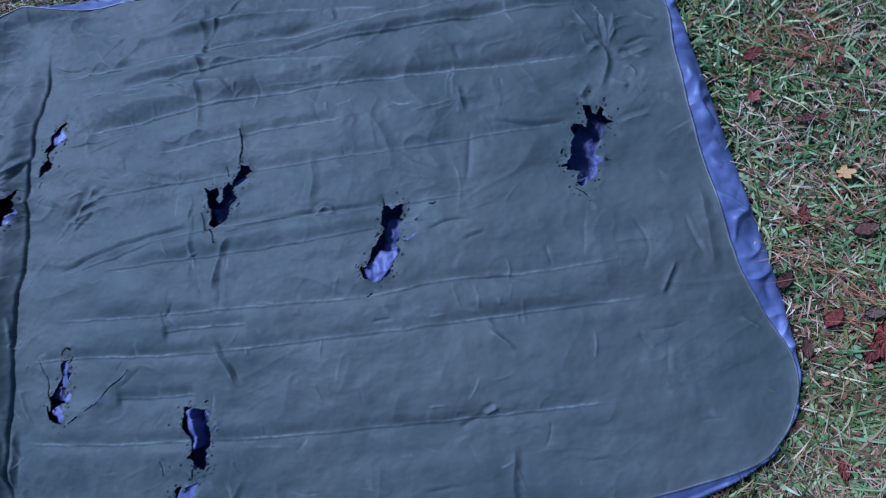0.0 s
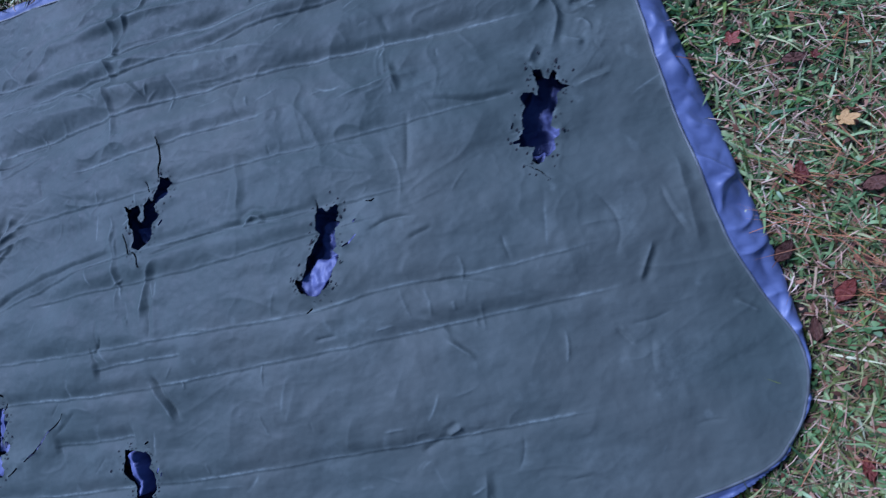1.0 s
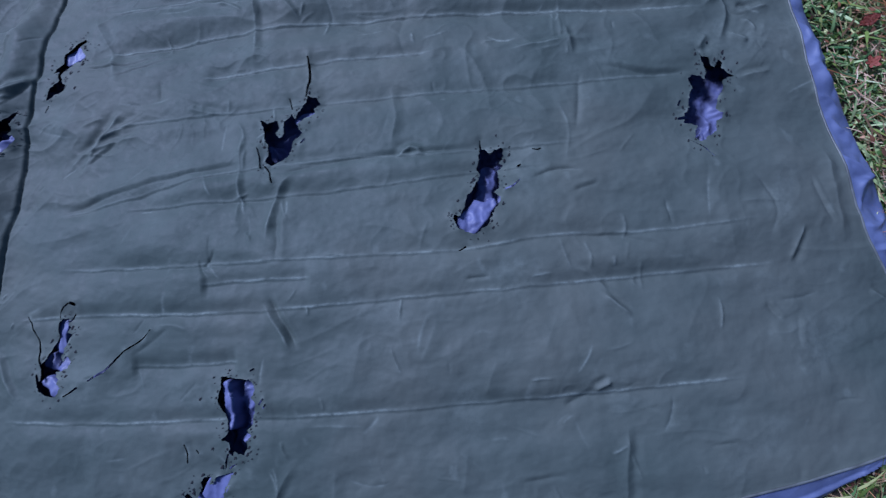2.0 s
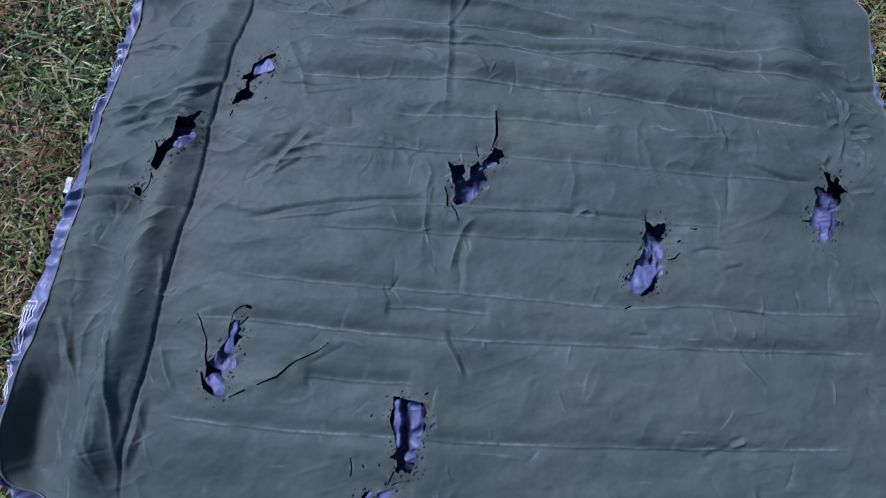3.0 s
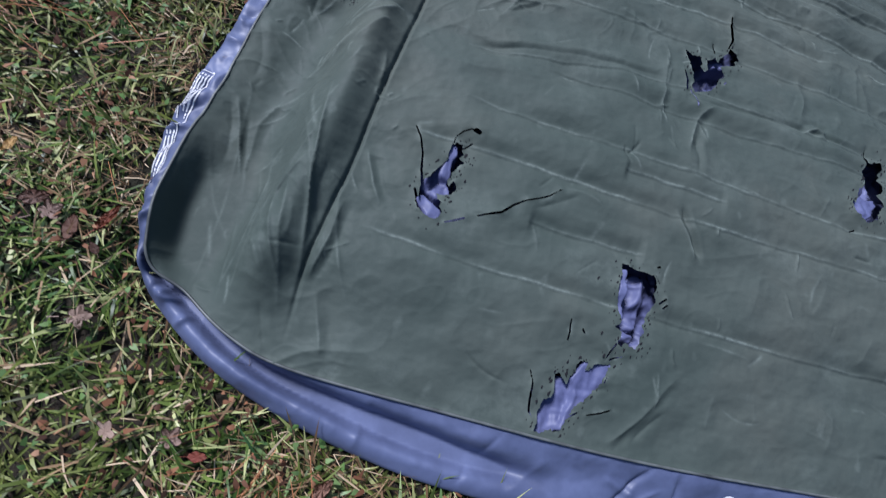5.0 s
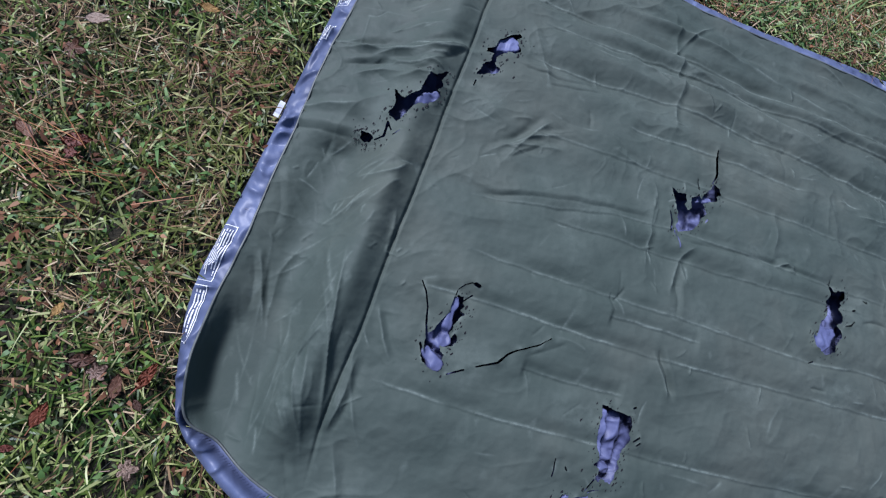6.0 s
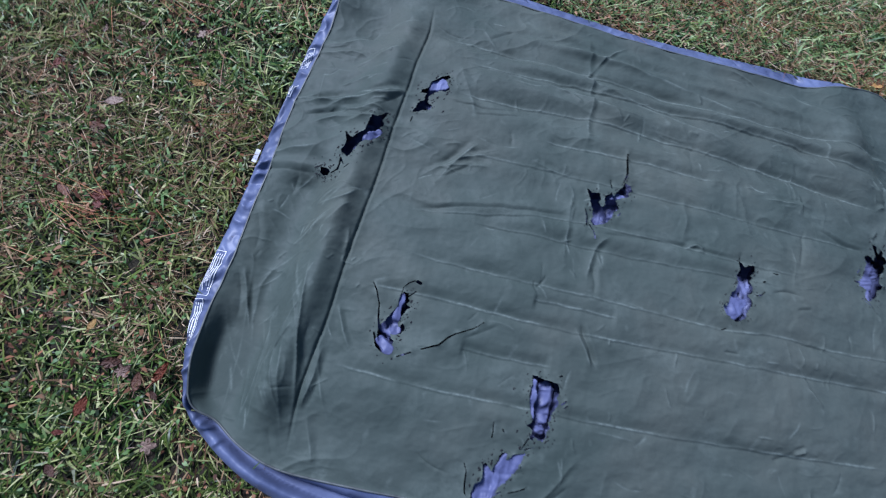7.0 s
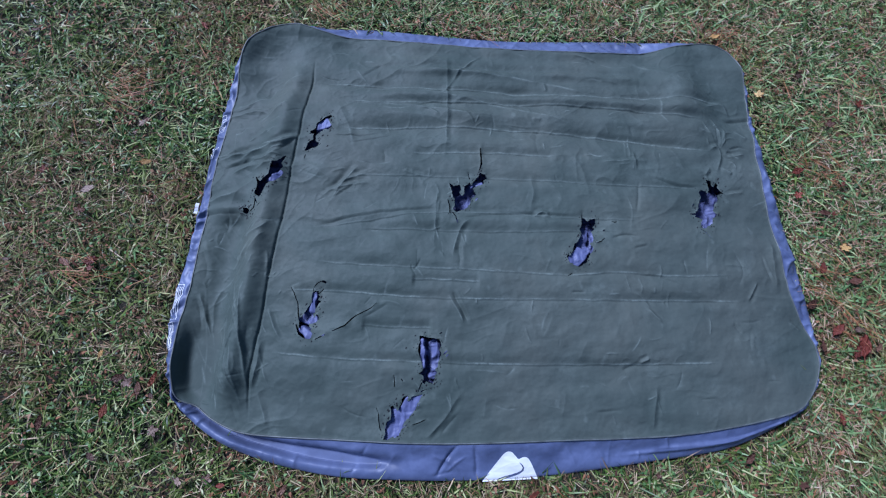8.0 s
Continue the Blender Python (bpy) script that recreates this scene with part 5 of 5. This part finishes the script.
# ---- fallen leaves ----
def leaf_mesh(kind, seed):
    """A curled leaf with a stalk: oval, or lobed like a maple's."""
    r = random.Random(seed)
    bm = bmesh.new()
    rings, n = 5, 28
    curl, twist, skew = r.uniform(0.15, 0.55), r.uniform(-0.7, 0.7), r.uniform(0.4, 1.0)
    grid = []
    for i in range(1, rings + 1):
        row = []
        for j in range(n):
            a = 2 * math.pi * j / n
            rad = 0.5 + 0.02 * r.uniform(-1, 1)
            if kind == "lobed":
                rad *= (0.40 + 0.60 * abs(math.cos(2.5 * a)) ** 0.9) * (0.8 + 0.35 * math.cos(a) * skew) + 0.04 * math.cos(11 * a)
            x = math.cos(a) * rad * i / rings
            y = math.sin(a) * rad * i / rings * (0.95 if kind == "lobed" else 0.50 * abs(math.sin(a)) ** 0.7 * (1 - 0.25 * math.cos(a)) + 0.03 * math.cos(7 * a))
            z = curl * (y * y * 1.3 + 0.25 * x * x) + twist * x * y * 0.6 + 0.02 * r.uniform(-1, 1) * i / rings + 0.012 * math.cos(9 * a)
            row.append(bm.verts.new((x, y, z)))
        grid.append(row)
    mid = bm.verts.new((0, 0, 0))
    for j in range(n):
        bm.faces.new((mid, grid[0][j], grid[0][(j + 1) % n]))
        for i in range(rings - 1):
            bm.faces.new((grid[i][j], grid[i + 1][j], grid[i + 1][(j + 1) % n], grid[i][(j + 1) % n]))
    bmesh.ops.solidify(bm, geom=bm.faces[:], thickness=0.008)
    for f in bm.faces:
        f.smooth = True
    stalk = [bm.verts.new((-0.45 - 0.3 * k, 0.012 * s, 0.02 + 0.05 * k)) for k in (0, 1) for s in (-1, 1)]
    bm.faces.new((stalk[0], stalk[1], stalk[3], stalk[2]))
    mesh = bpy.data.meshes.new("leaf")
    bm.to_mesh(mesh)
    bm.free()
    return mesh


LEAF_KINDS = {"red": (LEAF_RED, "dry red-brown leaf curled on the grass"), "brown": (LEAF_BROWN, "dark brown withered leaf lying in the grass"),
              "tan": (LEAF_TAN, "pale pinkish-tan dead leaf lying on the grass"), "yellow": (LEAF_YELLOW, "yellow-orange autumn leaf lying on the grass")}
LEAVES = {}
for kind, (mat, text) in LEAF_KINDS.items():
    for form in ("oval", "lobed"):
        mesh = leaf_mesh(form, len(LEAVES) + 3)
        mesh.materials.append(mat)
        LEAVES[kind, form] = mesh


def fallen_leaf(x, y, kind, form, size, turn):
    ob = new("fallen_leaf", LEAVES[kind, form])
    z = float(ground_z(np.array([x]), np.array([y]))[0]) + 0.038
    ob.matrix_world = pose(x, y, z, rng.normal(0, 14), rng.normal(0, 14), turn) @ Matrix.Diagonal((size, size, size, 1))
    tagged(ob, LEAF_KINDS[kind][1], "leaf", "fallen leaves on the lawn")


for x, y, kind, form, size, turn in [
        (0.862, 0.81, "yellow", "lobed", 0.050, 20), (0.998, 0.56, "yellow", "lobed", 0.045, 80), (1.17, -0.37, "red", "oval", 0.050, 60), (-1.215, 0.245, "yellow", "oval", 0.040, 10),
        (-1.39, 0.14, "tan", "oval", 0.050, 30), (-1.408, 0.062, "brown", "lobed", 0.055, 0), (-1.33, -0.11, "red", "oval", 0.060, 15), (-1.146, -0.495, "tan", "lobed", 0.048, 40),
        (-1.066, -0.483, "red", "oval", 0.055, 70), (-1.20, -0.577, "red", "oval", 0.045, 80), (-1.107, -0.51, "brown", "oval", 0.045, 95), (-1.172, -0.48, "brown", "oval", 0.050, 20),
        (-1.24, -0.408, "yellow", "oval", 0.030, 70), (-1.045, -0.634, "tan", "lobed", 0.050, 15), (-0.945, -0.773, "tan", "lobed", 0.045, 70), (-0.842, -0.91, "yellow", "oval", 0.085, -80),
        (-0.862, -0.766, "tan", "lobed", 0.045, 60), (-0.817, -0.781, "red", "oval", 0.030, 10), (-0.635, -0.79, "brown", "oval", 0.040, 50), (-0.614, -0.885, "tan", "lobed", 0.075, 20)]:
    fallen_leaf(x, y, kind, form, size, turn)
for x, y, kind, form, size, turn in [
        (1.067, 0.162, "red", "lobed", 0.040, 30), (1.111, -0.095, "red", "oval", 0.045, 80), (1.122, -0.30, "red", "oval", 0.050, 60), (1.195, -0.35, "red", "oval", 0.080, 85),
        (1.19, -0.30, "tan", "oval", 0.040, 0), (1.195, -0.025, "yellow", "lobed", 0.045, 0), (1.153, 0.10, "brown", "oval", 0.045, 0), (1.211, -0.14, "brown", "oval", 0.050, 10),
        (1.065, -0.352, "brown", "oval", 0.045, 70), (1.075, -0.576, "red", "oval", 0.040, 90), (1.085, 0.255, "red", "oval", 0.045, 20), (1.055, -0.218, "brown", "oval", 0.050, 40),
        (1.23, 0.441, "brown", "lobed", 0.045, 0), (1.157, 0.644, "tan", "lobed", 0.045, 50), (0.109, -0.795, "red", "oval", 0.040, 20), (0.77, -0.69, "brown", "oval", 0.045, 40),
        (-1.38, -0.612, "brown", "oval", 0.050, 85), (-1.42, -0.778, "red", "oval", 0.030, 15), (-1.223, -0.634, "red", "oval", 0.025, 10)]:
    fallen_leaf(x, y, kind, form, size, turn)
lx, ly = scatter(165, NEAR, 0.02)
for x, y in zip(lx, ly):
    fallen_leaf(float(x), float(y), rng.choice(["brown", "brown", "red", "tan"]), rng.choice(["oval", "lobed"]), rng.uniform(0.018, 0.045), rng.uniform(0, 360))
